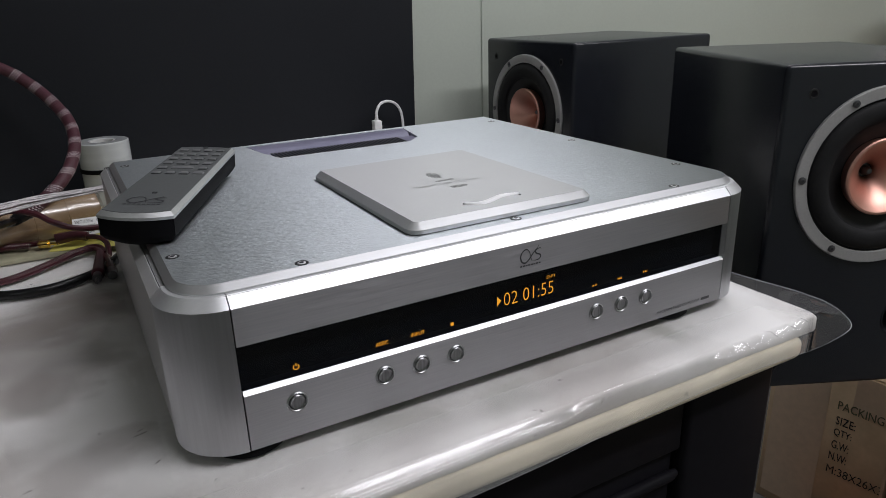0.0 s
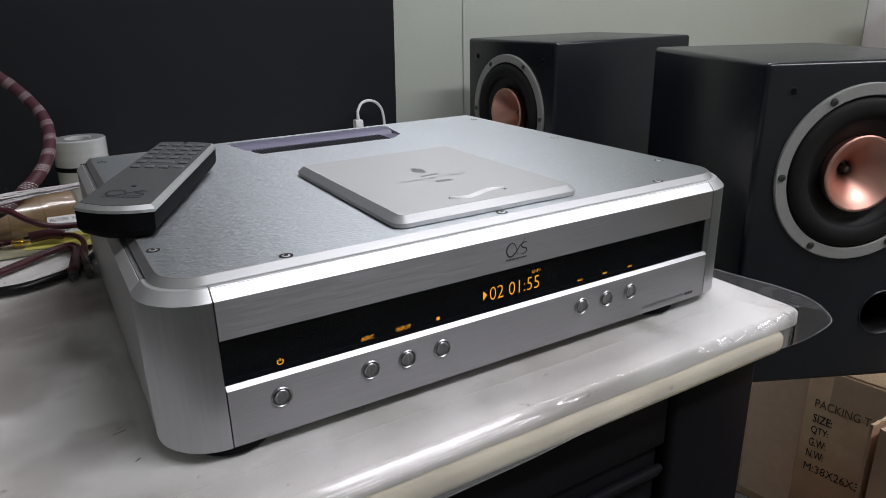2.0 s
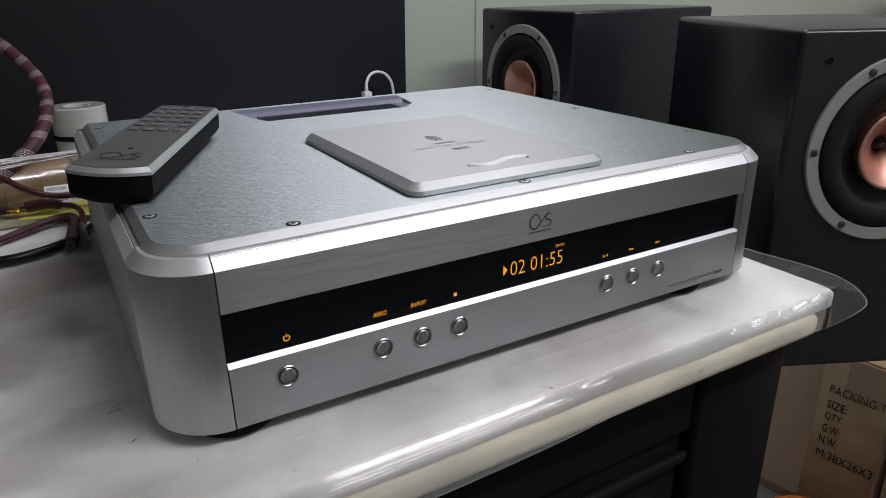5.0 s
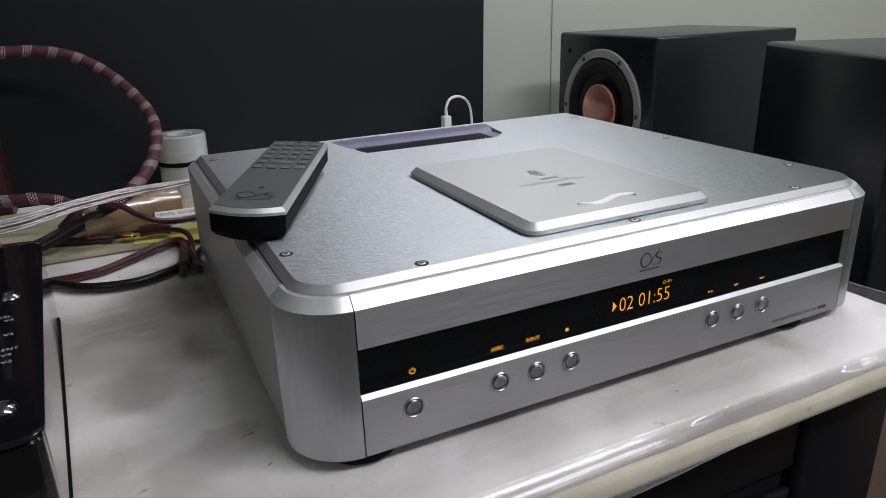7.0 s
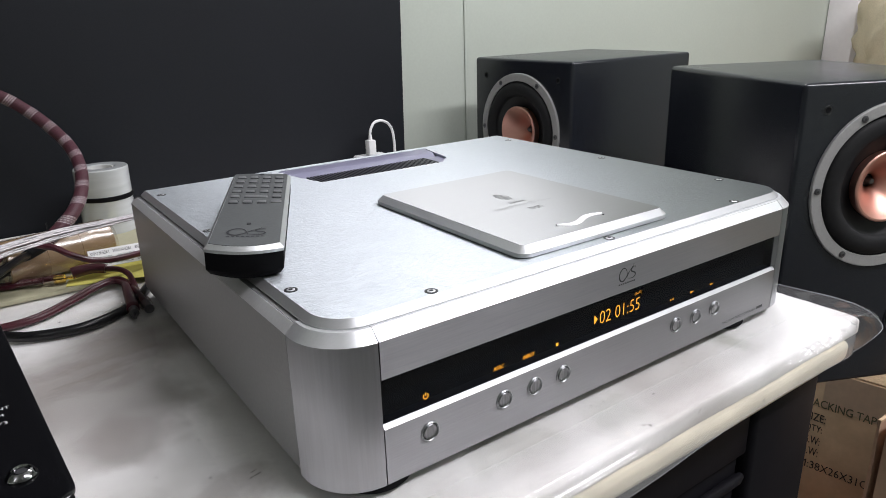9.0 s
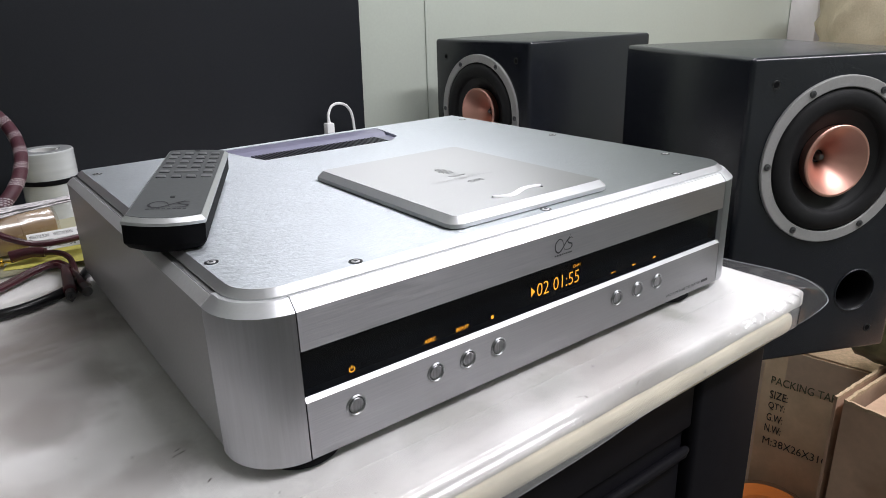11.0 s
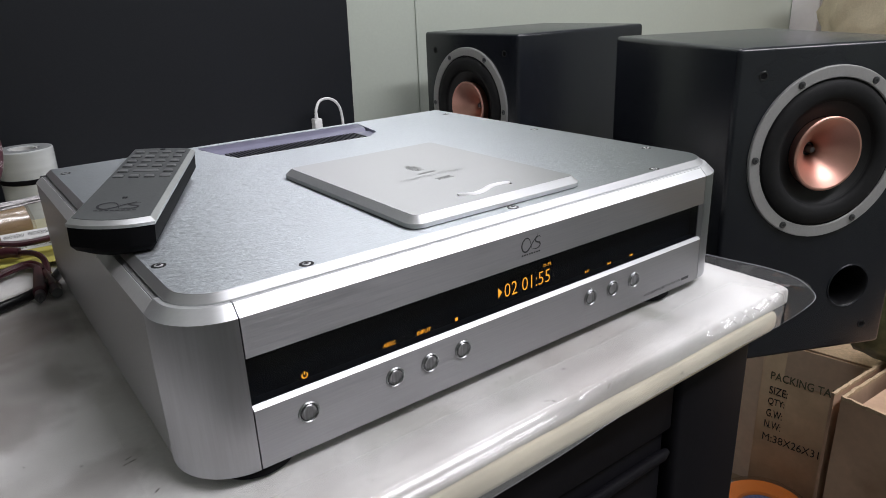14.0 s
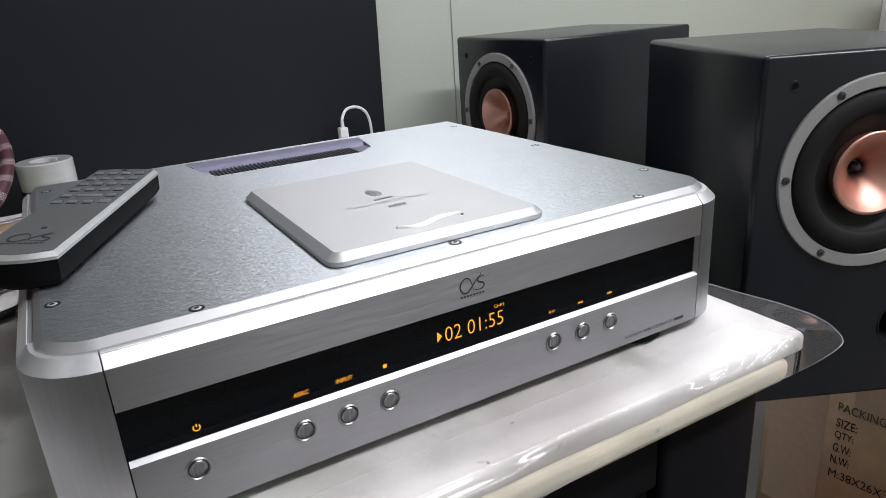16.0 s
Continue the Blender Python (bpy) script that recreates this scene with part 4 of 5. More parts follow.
part("surround", loft([[(r * math.cos(2 * math.pi * k / 64), h, WZ + r * math.sin(2 * math.pi * k / 64)) for k in range(64)] for r, h in prof], cap=False), SURROUND, speaker, "black rubber surround")
part("cone", loft([[(r * math.cos(2 * math.pi * k / 64), h, WZ + r * math.sin(2 * math.pi * k / 64)) for k in range(64)] for r, h in ((0.0540, 0.0006), (0.050, 0.0030), (0.044, 0.0062), (0.0365, 0.0085))], cap=False), CONE, speaker, "black cone")
horn = [(0.0360, 0.0090), (0.0385, -0.0030), (0.0375, -0.0042), (0.0355, -0.0042), (0.0310, -0.0010), (0.0260, 0.0030), (0.0205, 0.0085), (0.0155, 0.0140), (0.0112, 0.0195), (0.0082, 0.0240), (0.0070, 0.0275)]
part("phase_plug", loft([[(r * math.cos(2 * math.pi * k / 64), h * 1.0 - 0.0005, WZ + r * math.sin(2 * math.pi * k / 64)) for k in range(64)] for r, h in horn], cap=False), COPPER, speaker, "flared polished copper phase plug")
part("phase_plug_core", turned([(0.0072, 0.0285), (0.0050, 0.0280), (0.0044, 0.0225), (0.0026, 0.0190), (0, 0.0185)], (0, 0, WZ), "y", 24), SCREW, speaker)
for k in range(6):
    a = radians(60 * k)
    x, z = 0.0824 * math.cos(a), WZ + 0.0824 * math.sin(a)
    sc = part("screw", turned([(0.0036, -0.0034), (0.0036, -0.0044), (0.0026, -0.0050), (0.0, -0.0050)], (x, 0, z), "y", 18), SCREW, speaker)
    part("socket", turned([(0.0014, -0.0049), (0.0014, -0.0053), (0, -0.0053)], (x, 0, z), "y", 6), INK, sc)
px, pz = PORT_X, PORT_Z
port = part("port", annulus(0.0240, 0.0262, 0.002, -0.0010, 0.0007, (px, 0, pz), 48), VINYL, speaker, "flared black port")
part("port_tube", loft([[(px + r * math.cos(2 * math.pi * k / 48), y, pz + r * math.sin(2 * math.pi * k / 48)) for k in range(48)] for r, y in ((0.0243, -0.0004), (0.0232, 0.0012), (0.0222, 0.0050), (0.0215, 0.0120), (0.0212, 0.12), (0.0001, 0.121))], cap=False), PLASTIC, port)
for x, z in ((-0.0815, 0.3130), (0.0815, 0.3130), (-0.0815, 0.0270), (0.0815, 0.0270)):
    part("grille_socket", annulus(0.0030, 0.0048, 0.001, -0.0005, 0.0003, (x, 0, z), 24), PLASTIC, speaker)
    part("socket_hole", turned([(0.0030, -0.0001), (0.0030, -0.0003), (0, -0.0003)], (x, 0, z), "y", 20), RUBBER, speaker)
SPK_Z = -0.165
copy_thing(speaker, pose(0.6062, 0.5366, SPK_Z + 0.0055, 0, 0, -89.8))
speaker.matrix_basis = pose(0.6620, 0.0275, SPK_Z, 0, 0, -25.6)

# low bench that carries both loudspeakers
bench = thing("speaker_bench", (0.7, 0.43, FLOOR_Z), "low black bench carrying the two speakers beside the table", "bench")
part("bench_top", box((0.56, 0.13, SPK_Z - 0.026), (0.86, 0.70, SPK_Z - 0.0003), 0.002), LAMINATE, bench)
part("riser", box((0.59, 0.41, SPK_Z - 0.0001), (0.86, 0.68, SPK_Z + 0.0052), 0.001), LAMINATE, bench, "thin black board under the rear speaker")
for x, y in ((0.58, 0.17), (0.74, 0.20), (0.58, 0.66), (0.84, 0.66)):
    part("leg", box((x - 0.018, y - 0.018, FLOOR_Z), (x + 0.018, y + 0.018, SPK_Z - 0.026), 0.002), LAMINATE, bench)


# ---- behind the player: charger with a looped white cable ----
charger = thing("usb_charger", (0.4175, 0.675, TABLE_Z), "white usb plug in a charger with a looped cable", "charger")
part("charger_body", box((0.3915, 0.655, TABLE_Z), (0.4435, 0.695, 0.0395), 0.004, 3), USB, charger)
part("plug", box((0.4085, 0.668, 0.0398), (0.4215, 0.682, 0.0640), 0.002, 2), USB, charger)
part("strain_relief", turned([(0.0030, 0.0640), (0.0024, 0.0720), (0.0, 0.0722)], (0.4150, 0.675, 0), seg=14), USB, charger)
part("cable", tube(spline([(0.4150, 0.675, 0.070), (0.4165, 0.676, 0.078), (0.4255, 0.680, 0.0885), (0.4415, 0.684, 0.0905), (0.4575, 0.688, 0.083), (0.4665, 0.690, 0.066), (0.4685, 0.690, 0.030), (0.4685, 0.690, TABLE_Z + 0.003)], 8), 0.0022, 10), USB, charger, "thin white cable")

# ---- clutter left of the player ----
RC = (0.018, 0.640, 0)
roll = thing("stretch_film_roll", (0.018, 0.640, 0.0), "upright roll of clear stretch film with a black band", "film roll")
part("wound_film", turned([(0.0150, 0.080), (0.0150, 0.0835), (0.0170, 0.0850), (0.0300, 0.0850), (0.0312, 0.0838), (0.0308, 0.045), (0.0312, 0.001), (0.0302, 0.0)], RC, seg=48), STRETCH, roll)
part("core_tube", turned([(0.0148, 0.0), (0.0148, 0.0842), (0.0132, 0.0842), (0.0128, 0.070), (0.0, 0.070)], RC, seg=36), COREWHITE, roll, "pale core tube")
part("band", turned([(0.0314, 0.0470), (0.0322, 0.0478), (0.0322, 0.0518), (0.0314, 0.0526)], RC, seg=48), RUBBER, roll, "black elastic band")

# braided mains cable, standing in a loop
LOOP = [(-0.100, 0.478, 0.030), (-0.072, 0.482, 0.043), (-0.046, 0.490, 0.060), (-0.030, 0.505, 0.073), (-0.019, 0.530, 0.087), (-0.0135, 0.560, 0.103), (-0.0155, 0.590, 0.120), (-0.0265, 0.615, 0.138),
        (-0.0425, 0.635, 0.156), (-0.063, 0.650, 0.173), (-0.088, 0.660, 0.186), (-0.113, 0.665, 0.192), (-0.140, 0.668, 0.194), (-0.175, 0.668, 0.190), (-0.215, 0.662, 0.170), (-0.240, 0.640, 0.130), (-0.240, 0.610, 0.085),
        (-0.220, 0.580, 0.055), (-0.185, 0.562, 0.045), (-0.150, 0.552, 0.045), (-0.125, 0.545, 0.040), (-0.100, 0.530, 0.028), (-0.080, 0.520, 0.012)]
mains = thing("mains_cable", (-0.10, 0.55, 0.0), "thick maroon braided mains cable with pale bands, standing in a loop", "power cable")
line = spline(LOOP, 8)
part("sleeve", tube(line, 0.0066, 14), SLEEVE, mains)
dist, total = [0.0], 0.0
for a, b in zip(line, line[1:]):
    total += (b - a).length
    dist.append(total)


def stretch_of(line, dist, s0, s1, n):
    out = []
    for k in range(n + 1):
        s = s0 + (s1 - s0) * k / n
        i = max(j for j in range(len(dist) - 1) if dist[j] <= s)
        out.append(line[i].lerp(line[i + 1], (s - dist[i]) / (dist[i + 1] - dist[i])))
    return out


def woven_band(s0):
    """Four slanting rows of pale stitches round the sleeve."""
    bm = bmesh.new()
    for row in range(4):
        for j in range(14):
            corners = []
            for da, ds in ((0, 0), (0.66, 0), (0.66, 0.0014), (0, 0.0014)):
                a = 2 * math.pi * (j + da) / 14 + 0.25 * row
                at = s0 + 0.0025 * row + ds + 0.0028 * math.cos(a + 0.8)
                c0, c1 = stretch_of(line, dist, at, at + 0.001, 1)
                t = (c1 - c0).normalized()
                side = t.cross(Vector((0, 0, 1))).normalized()
                nor = side.cross(t)
                corners.append(c0 + (side * math.cos(a) + nor * math.sin(a)) * 0.00685)
            bm.faces.new([bm.verts.new(q) for q in corners])
    return bm


s = 0.034
while s < total - 0.03:
    part("woven_band", woven_band(s), BAND, mains, "pale woven stitches")
    s += 0.0268
part("end_sleeve", tube([Vector((-0.100, 0.478, 0.030)), Vector((-0.085, 0.480, 0.037)), Vector((-0.070, 0.4825, 0.044))], 0.0072, 14), BLACKCABLE, mains, "black heat-shrink end")
part("tail", tube(spline([(-0.095, 0.478, 0.032), (-0.125, 0.466, 0.022), (-0.160, 0.440, 0.016), (-0.21, 0.40, 0.010)], 8), 0.0058, 12), BLACKCABLE, mains, "black cable tail")
part("cable_tie_tip", box((-0.0635, 0.4790, 0.046), (-0.0620, 0.4800, 0.066)), PLASTIC, mains)

# clear twin speaker cables, side by side
spk = thing("speaker_cable", (-0.07, 0.41, 0.04), "clear jacketed stranded speaker cable, silver and copper", "speaker cable", "speaker cables")
for k in range(6):
    dy, dz = -0.0010 * (k % 3), 0.0080 - 0.0020 * k
    mt = COPPERWIRE if k == 3 else SILVERWIRE
    pts = [(-0.30, 0.36 + dy, 0.046 + dz), (-0.20, 0.375 + dy, 0.056 + dz), (-0.143, 0.385 + dy, 0.0605 + dz), (-0.105, 0.398 + dy, 0.0655 + dz * 0.85), (-0.06, 0.410 + dy, 0.0690 + dz * 0.7), (-0.02, 0.415 + dy, 0.0710 + dz * 0.42), (0.03, 0.42 + dy, 0.0720 + dz * 0.38), (0.06, 0.425 + dy, 0.067 + dz * 0.38)]
    core = spline(pts, 14)
    for turn_at in (0.0, math.pi):
        twist = [q + Vector((0, 0.0003 * math.cos(0.30 * i + turn_at + k), 0.0003 * math.sin(0.30 * i + turn_at + k))) for i, q in enumerate(core)]
        part("strand", tube(twist, 0.00095, 7), mt, spk)
bl = thing("black_lead", (-0.12, 0.42, 0.03), "glossy black lead running under the speaker cables", "cable")
part("jacket", tube(spline([(-0.27, 0.350, 0.028), (-0.19, 0.365, 0.036), (-0.140, 0.380, 0.042), (-0.115, 0.402, 0.046), (-0.095, 0.440, 0.045), (-0.085, 0.470, 0.040)], 8), 0.0036, 10), BLACKCABLE, bl)

# pads and papers
solid("foam_pad", box((-0.42, 0.447, 0.0014), (0.060, 0.655, 0.0060), 0.001), PALEYELLOW, "thin pale yellow foam pad on the sheet", "foam pad")
bm = bmesh.new()
add_loft(bm, [[(-0.060, 0.452, z), (0.055, 0.415, z), (0.085, 0.508, z), (-0.035, 0.540, z)] for z in (0.0064, 0.0068)])
solid("yellow_paper", bm, YELLOW, "bright yellow sheet of paper", "paper")
label_sheet = thing("label_sheet", (0.0, 0.53, 0.007), "white label sheet printed with rows of words", "label sheet")
LM = Matrix.Translation((-0.034, 0.4630, 0.0150)) @ Matrix.Rotation(radians(-4), 4, "Z") @ Matrix.Rotation(radians(50), 4, "X")
part("sheet", box((0, 0, 0), (0.085, 0.020, 0.0006), 0.0, 1, LM), PAPER, label_sheet)
for r in range(3):
    for c in range(4):
        o = LM @ Vector((0.0195 + 0.0210 * c + 0.003 * (r % 2), 0.0055 + 0.0062 * r, 0.0008))
        words("print", "MADE IN CHINA", 0.0175, 0.0038, o, LM.to_3x3() @ Vector((-1, 0, 0)), LM.to_3x3() @ Vector((0, -1, 0)), PAPER_INK, label_sheet)

tape = thing("parcel_tape_stack", (-0.04, 0.545, 0.006), "stack of brown parcel tape rolls in clear wrap, lying down", "tape roll")
TM = Matrix.Translation((-0.0560, 0.502, 0.0290)) @ Matrix.Rotation(radians(12), 4, "Z")
part("rolls", turned([(0.014, -0.050), (0.0215, -0.051), (0.0225, -0.050), (0.0225, -0.0165), (0.0221, -0.016), (0.0225, -0.0155), (0.0225, 0.0165), (0.0221, 0.017), (0.0225, 0.0175), (0.0225, 0.049), (0.0215, 0.050), (0.014, 0.049)], (0, 0, 0), "x", 40, TM), TAN, tape)
part("wrap", turned([(0.0205, -0.0530), (0.0232, -0.0505), (0.0234, -0.0), (0.0232, 0.0495), (0.0200, 0.0535)], (0, 0, 0), "x", 40, TM), WRAP, tape, "crinkled clear wrap").visible_shadow = False

# phono leads
rca = thing("phono_lead", (-0.08, 0.47, 0.006), "maroon phono lead with clear gold-tipped plug", "audio cable", "phono leads")
part("jacket", tube(spline([(-0.26, 0.52, 0.008), (-0.18, 0.507, 0.009), (-0.137, 0.496, 0.010), (-0.105, 0.480, 0.011), (-0.094, 0.474, 0.0115)], 8), 0.0028, 10), MAROON, rca)
part("jacket", tube(spline([(-0.26, 0.515, 0.008), (-0.18, 0.500, 0.008), (-0.137, 0.489, 0.0085), (-0.105, 0.476, 0.010), (-0.094, 0.473, 0.0110)], 8), 0.0026, 10), MAROON, rca)
tip = Vector((-0.048, 0.4575, 0.0125))
base = Vector((-0.094, 0.4735, 0.0115))
d = (tip - base).normalized()
part("plug_shell", tube([base + d * t for t in (-0.004, 0.004, 0.012, 0.020, 0.030, 0.0302)], lambda t: 0.0060 if t < 0.9 else 0.0045, 14), CLEARPLUG, rca, "clear plastic plug shell").visible_shadow = False
part("plug_core", tube([base + d * t for t in (-0.002, 0.008, 0.018)], 0.0030, 12), MAROON, rca)
part("contact_collar", tube([base + d * t for t in (0.028, 0.030, 0.0345, 0.0375)], 0.0042, 16), GOLD, rca, "gold-plated collar")
part("contact_pin", tube([base + d * t for t in (0.037, 0.043, 0.0475)], lambda t: 0.0016 * (1 - 0.5 * t * t), 10), GOLD, rca, "gold-plated pin")

rca2 = thing("phono_lead", (-0.03, 0.44, 0.006), "maroon phono lead with dark plugs, bent beside the player", "audio cable", "phono leads")
part("plug_sleeve", tube(spline([(-0.052, 0.462, 0.0155), (-0.040, 0.462, 0.0165), (-0.030, 0.460, 0.0165), (-0.022, 0.456, 0.0150)], 6), lambda t: 0.0060 - 0.0012 * t, 12), MAROON, rca2, "dark maroon plug sleeve")
part("jacket", tube(spline([(-0.024, 0.457, 0.015), (-0.012, 0.446, 0.0150), (-0.006, 0.430, 0.0130), (-0.006, 0.410, 0.0085), (-0.008, 0.392, 0.0060)], 8), 0.0028, 10), MAROON, rca2)
part("jacket", tube(spline([(-0.26, 0.395, 0.004), (-0.17, 0.386, 0.0045), (-0.128, 0.382, 0.005), (-0.092, 0.386, 0.005), (-0.060, 0.409, 0.0055), (-0.036, 0.428, 0.007), (-0.020, 0.432, 0.008), (-0.014, 0.420, 0.008), (-0.014, 0.405, 0.0075)], 8), 0.0027, 10), MAROON, rca2)
part("jacket", tube(spline([(-0.26, 0.400, 0.004), (-0.17, 0.391, 0.0045), (-0.128, 0.387, 0.005), (-0.094, 0.391, 0.0052), (-0.063, 0.414, 0.0056), (-0.038, 0.433, 0.0072), (-0.018, 0.438, 0.0085), (-0.0105, 0.425, 0.008), (-0.010, 0.410, 0.0075)], 8), 0.0025, 10), MAROON, rca2)
part("plug_shell", tube(spline([(-0.014, 0.409, 0.0095), (-0.0155, 0.392, 0.0088), (-0.0185, 0.365, 0.0080), (-0.0205, 0.347, 0.0075)], 6), lambda t: 0.0036 + 0.0024 * t if t < 0.95 else 0.0045, 14), MAROON, rca2, "dark maroon plug")
part("contact_collar", tube([Vector((-0.0205, 0.348, 0.0075)), Vector((-0.0214, 0.341, 0.0073)), Vector((-0.0218, 0.338, 0.0072))], 0.0042, 14), SCREW, rca2)
part("contact_pin", tube([Vector((-0.0218, 0.338, 0.0072)), Vector((-0.0230, 0.328, 0.0070))], 0.0015, 8), SCREW, rca2)
part("plug_shell", tube(spline([(-0.0100, 0.398, 0.0085), (-0.0085, 0.380, 0.0080), (-0.0085, 0.352, 0.0072)], 6), lambda t: 0.0040 + 0.0018 * t, 14), CLEARPLUG, rca2, "clear plug shell").visible_shadow = False
part("plug_core", tube(spline([(-0.0100, 0.400, 0.0085), (-0.0085, 0.380, 0.0080), (-0.0085, 0.356, 0.0072)], 6), 0.0032, 12), MAROON, rca2)
part("contact_collar", tube([Vector((-0.0085, 0.355, 0.0072)), Vector((-0.0085, 0.343, 0.0070)), Vector((-0.0085, 0.340, 0.0070))], 0.0043, 14), SCREW, rca2)

rca3 = thing("phono_lead", (-0.06, 0.48, 0.02), "maroon phono lead curving over the tape rolls", "audio cable", "phono leads")
part("jacket", tube(spline([(-0.13, 0.478, 0.020), (-0.095, 0.468, 0.050), (-0.066, 0.458, 0.0475), (-0.050, 0.448, 0.038), (-0.032, 0.443, 0.030), (-0.010, 0.446, 0.026), (0.03, 0.46, 0.024)], 8), 0.0031, 10), MAROON, rca3)
part("jacket", tube(spline([(-0.13, 0.55, 0.010), (-0.112, 0.520, 0.030), (-0.104, 0.492, 0.034), (-0.101, 0.480, 0.022), (-0.090, 0.476, 0.012), (-0.060, 0.470, 0.012)], 8), 0.0027, 10), MAROON, rca3)

black = thing("black_cable", (-0.07, 0.345, 0.004), "glossy black cable lying on the foam", "cable")
part("jacket", tube(spline([(-0.20, 0.390, 0.006), (-0.150, 0.380, 0.006), (-0.130, 0.373, 0.006), (-0.104, 0.348, 0.0058), (-0.066, 0.338, 0.0058), (-0.030, 0.352, 0.0060), (-0.008, 0.378, 0.0062), (0.004, 0.40, 0.0065)], 8), 0.0044, 12), BLACKCABLE, black)

solid("wooden_post", box((-0.30, 0.660, TABLE_Z), (-0.185, 0.705, 0.42), 0.003), REDWOOD, "dark red wooden post behind the cables", "post")

# ---- valve amplifier ----
amp = thing("tube_amplifier", (-0.25, 0.17, 0.0), "gloss black valve amplifier with polished steel sides", "amplifier")
AM = Matrix.Translation((-0.1058, 0.0047, 0)) @ Matrix.Rotation(radians(3.33), 4, "Z")
AZ = 0.0670


def amp_ring(ins_, z, x0=-0.30, y0=0.0, y1=0.302, r=0.012):
    return [AM @ Vector((x, y, z)) for x, y in rrect(x0, y0, 0, y1, r, ins_, 6)]


part("chassis", loft([amp_ring(0.0016, 0.0030, y0=0.0135, r=0.004), amp_ring(0.0012, 0.0036, y0=0.0135, r=0.004), amp_ring(0.0012, AZ - 0.0032, y0=0.0135, r=0.004), amp_ring(0.0018, AZ - 0.0028, y0=0.0135, r=0.004)]), STEEL, amp, "polished steel chassis")
part("front_panel", loft([amp_ring(0.0020, 0.0030, y1=0.0140, r=0.0065), amp_ring(0.0014, 0.0036, y1=0.0140, r=0.0065), amp_ring(0.0014, AZ - 0.0038, y1=0.0140, r=0.0065), amp_ring(0.0024, AZ - 0.0028, y1=0.0140, r=0.0065)]), AMPBLACK, amp, "gloss black front panel with rounded ends")
part("base_plate", loft([amp_ring(0.0001, 0.0009), amp_ring(0.0001, 0.0027)]), RUBBER, amp)
part("top_plate", loft([amp_ring(0.0008, AZ - 0.0026), amp_ring(0.0, AZ - 0.0022), amp_ring(0.0, AZ - 0.0008), amp_ring(0.0008, AZ - 0.0002), amp_ring(0.003, AZ)]), AMPBLACK, amp, "thick gloss black top plate")
cover_ring = lambda ins_, z: [AM @ Vector((x, y, z)) for x, y in rrect(-0.28, 0.206, -0.0250, 0.292, 0.010, ins_, 6)]
part("transformer_cover", loft([cover_ring(0.0, AZ + 0.0002), cover_ring(0.001, AZ + 0.050), cover_ring(0.006, AZ + 0.086), cover_ring(0.012, AZ + 0.091)]), AMPBLACK, amp, "tapered black transformer cover")
for x, y in ((-0.0162, 0.031), (-0.0178, 0.1797)):
    bolt = part("bolt", turned([(0.0062, AZ), (0.0062, AZ + 0.0008), (0.0050, AZ + 0.0026), (0.0038, AZ + 0.0034), (0.0034, AZ + 0.0025), (0.0, AZ + 0.0023)], (x, y, 0), seg=28, m=AM), DARKCHROME, amp, "domed chrome bolt")
    part("socket", turned([(0.0024, AZ + 0.0023), (0.0024, AZ + 0.0027), (0, AZ + 0.0027)], (x, y, 0), seg=6, m=AM), INK, bolt)
AR = AM.to_3x3()
for body, right_end, y, w in (("ADJ.", -0.0160, 0.1478, 0.011), ("V4", -0.0150, 0.1418, 0.0050), ("V3", -0.0146, 0.1198, 0.0050), ("CURRENT", -0.0116, 0.0992, 0.0190), ("V4", -0.0148, 0.0922, 0.0050), ("V3", -0.0145, 0.0835, 0.0050)):
    words("lettering", body, w, 0.0030, AM @ Vector((right_end - w, y - 0.0015, AZ + 0.0003)), AR @ Vector((1, 0, 0)), AR @ Vector((0, 1, 0)), WHITEINK, amp)

# ---- cartons and bags on the floor beyond the table ----
carton = thing("printed_carton", (1.30, 0.16, FLOOR_Z), "brown cardboard carton with stencilled lettering, on the floor", "carton")
CM = Matrix.Translation((1.1330, 0.300, FLOOR_Z)) @ Matrix.Rotation(radians(-80), 4, "Z")
CTOP = -0.417 - FLOOR_Z
part("shell", box((-0.10, 0, 0), (0.38, 0.30, CTOP), 0.003, 2, CM), PRINTED, carton)
part("flap", box((-0.0995, 0.002, CTOP + 0.0004), (0.379, 0.147, CTOP + 0.0045), 0.001, 1, CM), CARTON_EDGE, carton, "folded cardboard flap")
part("flap", box((-0.0995, 0.153, CTOP + 0.0004), (0.379, 0.298, CTOP + 0.0045), 0.001, 1, CM), CARTON_EDGE, carton, "folded cardboard flap")
part("tape_strip", box((-0.090, -0.0007, 0.02), (0.009, -0.0002, CTOP - 0.002), 0, 1, CM), PARCEL_TAPE, carton, "strip of tan parcel tape")
part("tape_strip", box((0.050, -0.0006, CTOP - 0.075), (0.30, -0.0002, CTOP - 0.001), 0, 1, CM), PARCEL_TAPE, carton, "strip of tan parcel tape")
CR = CM.to_3x3()
for body, x, z, w, mt in (("PACKING TAPE", 0.026, -0.497, 0.126, GREEN_INK), ("SIZE:", 0.027, -0.529, 0.034, CARTON_INK), ("QTY:", 0.027, -0.555, 0.031, CARTON_INK), ("G.W:", 0.027, -0.581, 0.030, CARTON_INK), ("N.W:", 0.026, -0.607, 0.031, CARTON_INK), ("M:38X26X31CM", 0.026, -0.637, 0.138, CARTON_INK)):
    words("stencil", body, w, 0.0175, CM @ Vector((x, -0.0010, z - FLOOR_Z)), CR @ Vector((1, 0, 0)), (0, 0, 1), mt, carton, thin=0.0 if body[0] == "M" else -0.008)

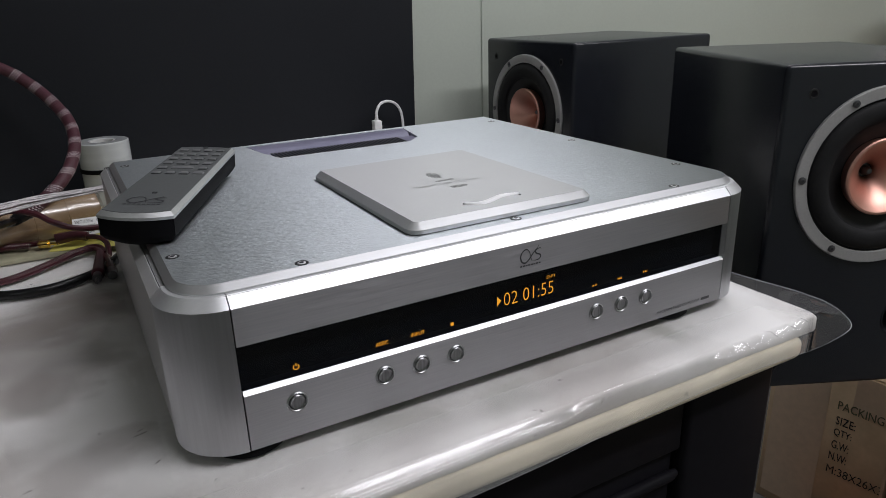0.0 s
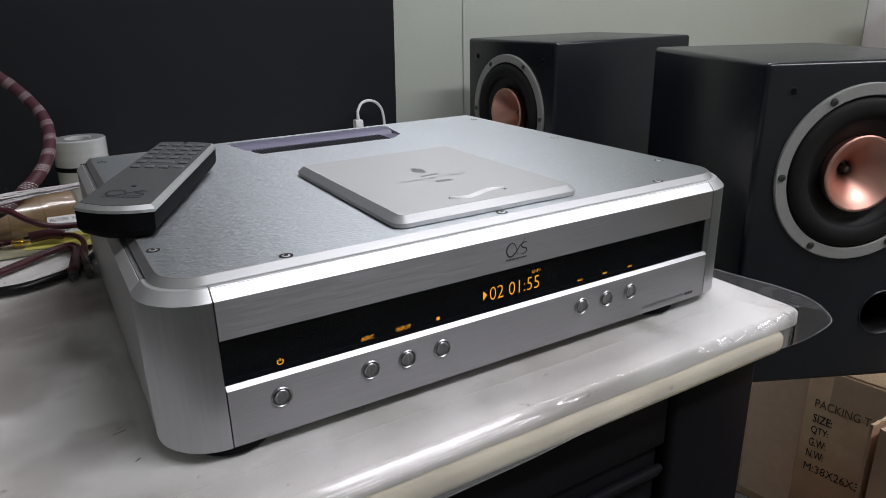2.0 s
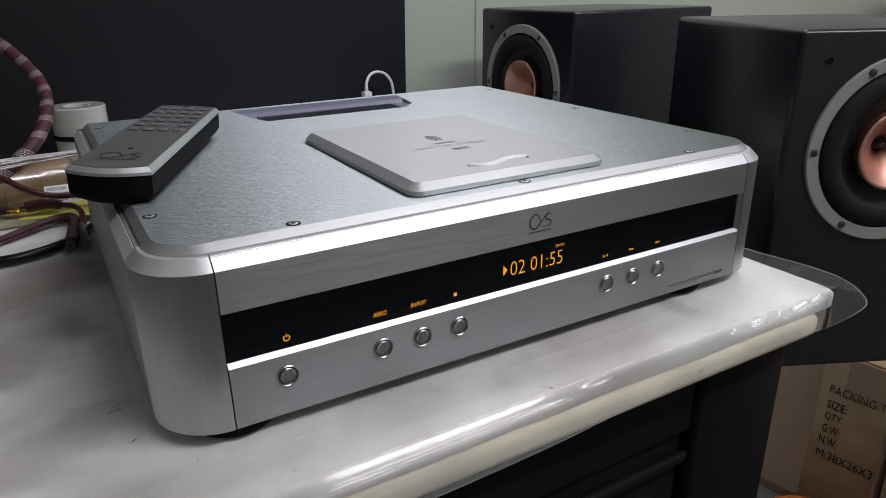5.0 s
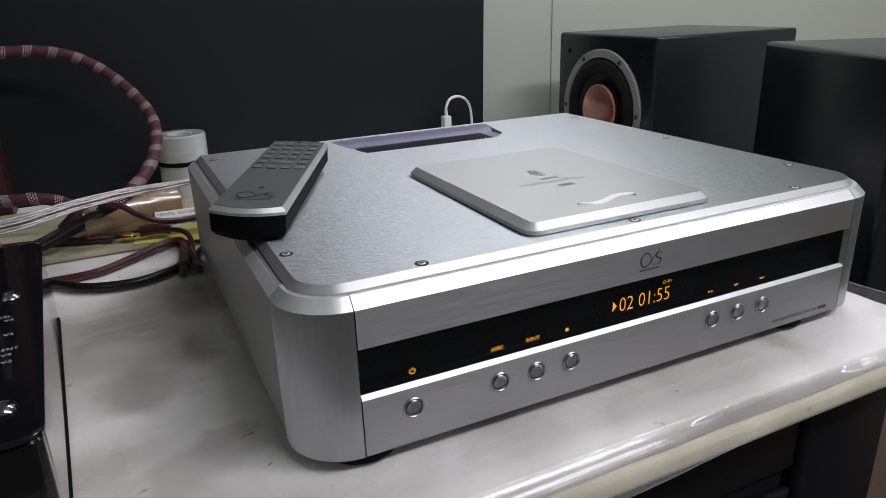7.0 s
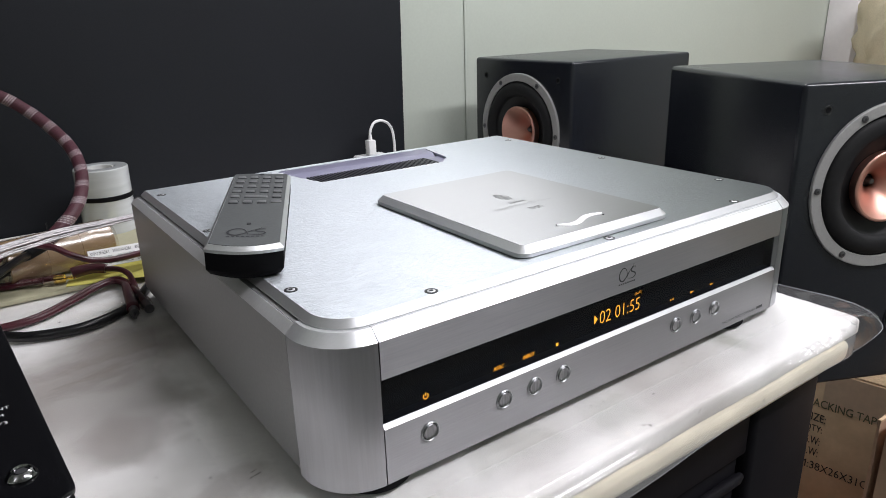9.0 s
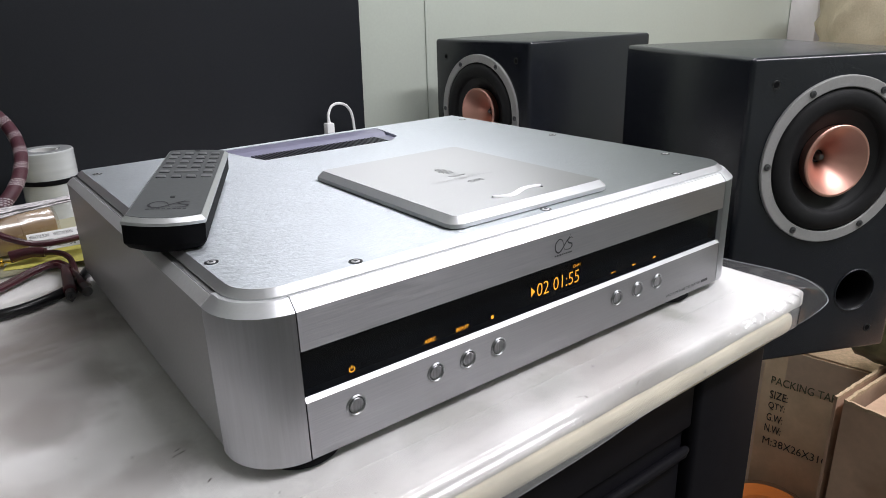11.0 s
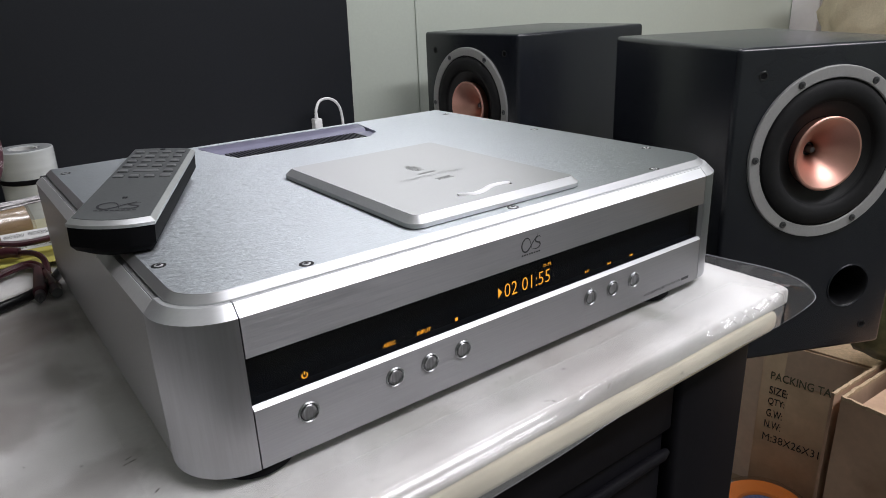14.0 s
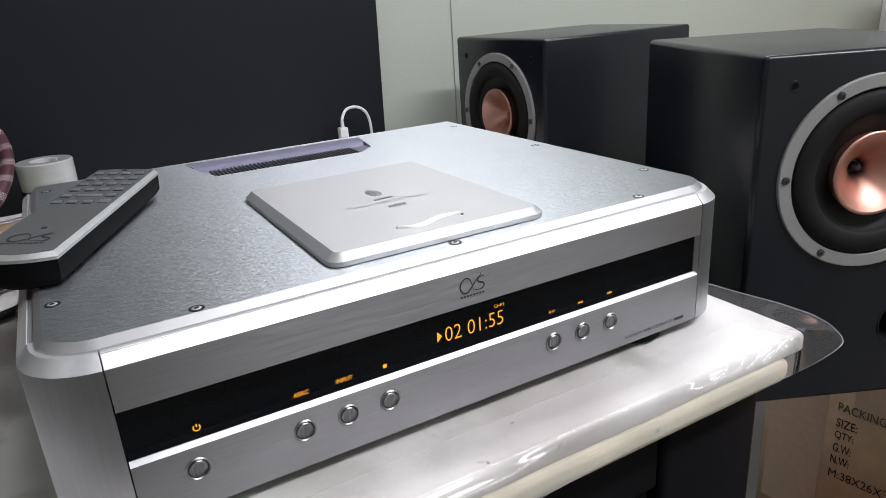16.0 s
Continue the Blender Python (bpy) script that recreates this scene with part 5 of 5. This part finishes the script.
open_box = thing("open_carton", (1.05, -0.10, FLOOR_Z), "plain brown open carton with worn corrugated edges, on the floor", "carton")
OM = Matrix.Translation((0.884, 0.052, FLOOR_Z)) @ Matrix.Rotation(radians(-93), 4, "Z")
OTOP = -0.325 - FLOOR_Z
for lo, hi in (((0, 0, 0.004), (0.36, 0.004, OTOP - 0.002)), ((0, 0.296, 0.004), (0.36, 0.30, OTOP - 0.002)), ((0, 0.0042, 0.004), (0.004, 0.2958, OTOP - 0.002)), ((0.356, 0.0042, 0.004), (0.36, 0.2958, OTOP - 0.002)), ((0, 0, 0), (0.36, 0.30, 0.0038))):
    part("side", box(lo, hi, 0, 1, OM), CARTON, open_box)


def torn_edge(bm, p0, p1, width, m, seed):
    """A ragged strip of board edge from p0 to p1, with worn teeth along its top."""
    rng = random.Random(seed)
    a, b = Vector(p0), Vector(p1)
    side = (b - a).normalized().cross(Vector((0, 0, 1))) * width / 2
    n = max(6, int((b - a).length / 0.006))
    rings = []
    for k in range(n + 1):
        c = a.lerp(b, k / n)
        up, wob = Vector((0, 0, rng.uniform(0.0006, 0.0030))), side * rng.uniform(-0.25, 0.25)
        low = Vector((0, 0, -0.0035))
        rings.append([m @ q for q in (c - side + low, c + side + low, c + side * 0.95 + up + wob, c - side * 0.95 + up * rng.uniform(0.5, 1.0) + wob)])
    return add_loft(bm, rings)


bm = bmesh.new()
Z = OTOP - 0.0015
for seed, (p0, p1) in enumerate((((0, 0.002, Z), (0.36, 0.002, Z)), ((0.002, 0.005, Z), (0.002, 0.298, Z)), ((0.358, 0.005, Z), (0.358, 0.298, Z)))):
    torn_edge(bm, p0, p1, 0.0050, OM, seed)
part("torn_rim", bm, CARTON_EDGE, open_box, "pale corrugated rim")
part("outer_flap", box((-0.0145, 0.002, 0.004), (-0.0105, 0.298, OTOP - 0.003), 0.0, 1, OM), CARTON, open_box, "flap folded down outside")
part("flap_fold", torn_edge(bmesh.new(), (-0.0125, 0.002, OTOP - 0.003), (-0.0125, 0.298, OTOP - 0.003), 0.0050, OM, 7), CARTON_EDGE, open_box)
part("inner_flap", box((0.022, 0.010, OTOP - 0.012), (0.35, 0.285, OTOP - 0.008), 0.0, 1, OM), CARTON, open_box, "folded-in flap")

tapes = thing("wrapped_tape_roll", (1.042, 0.215, FLOOR_Z), "orange tape roll with a blue core in clear wrap", "tape roll")
part("ring", annulus(0.050, 0.090, 0.0, -0.040, 0.004, (0, 0, 0)), ORANGE, tapes)
part("core_label", turned([(0.049, 0.0), (0.049, -0.036), (0.0, -0.036)], (0, 0, 0), "y", 48), BLUE, tapes, "blue core label")
bm = turned([(0.080, 0.0005), (0.0935, -0.004), (0.0950, -0.022), (0.0945, -0.038), (0.0880, -0.048), (0.070, -0.046), (0.050, -0.050), (0.025, -0.046), (0.0, -0.047)], (0, 0, 0), "y", 64)
for v in bm.verts:
    v.co *= 1 + 0.018 * noise.noise(v.co * 60)
part("wrap", bm, WRAP, tapes, "crinkled clear wrap").visible_shadow = False
for ob in tapes.children:
    ob.matrix_parent_inverse = Matrix.Identity(4)
tapes.matrix_basis = pose(1.040, 0.205, FLOOR_Z + 0.006, -85, 0, -60)

bm = bmesh.new()
bmesh.ops.create_icosphere(bm, subdivisions=4, radius=1.0)
for v in bm.verts:
    p = v.co.copy()
    k = 1 + 0.20 * noise.noise(p * 1.6) + 0.10 * noise.noise(p * 4.3)
    v.co = Vector((1.13 + 0.13 * p.x * k, 0.055 + 0.11 * p.y * k, max(-0.325, -0.215 + 0.155 * p.z * k)))
solid("green_bag", bm, GREENBAG, "crumpled dark green plastic bag in the open carton", "bag", angle=178)

solid("tall_carton", box((1.62, 0.10, FLOOR_Z), (1.98, 0.64, -0.06), 0.004), CARTON, "tall brown carton under the sack", "carton")
bm = bmesh.new()
bmesh.ops.create_icosphere(bm, subdivisions=5, radius=1.0)
for v in bm.verts:
    p = v.co.copy()
    k = 1 + 0.10 * noise.noise(p * 1.3) + 0.16 * abs(noise.noise(Vector((p.x * 2.2 + 2, p.y * 2.2, p.z * 4.5 + 2.5 * p.y)))) - 0.05 + 0.03 * noise.noise(p * 7)
    q = Vector([math.copysign(abs(c) ** 0.9, c) for c in p])
    v.co = Vector((1.88 + 0.21 * q.x * k, 0.37 + 0.24 * q.y * k, max(-0.059, 0.16 + 0.24 * q.z * k)))
solid("stuffed_sack", bm, SACKCLOTH, "stuffed beige cloth sack standing on a carton", "sack", angle=178)
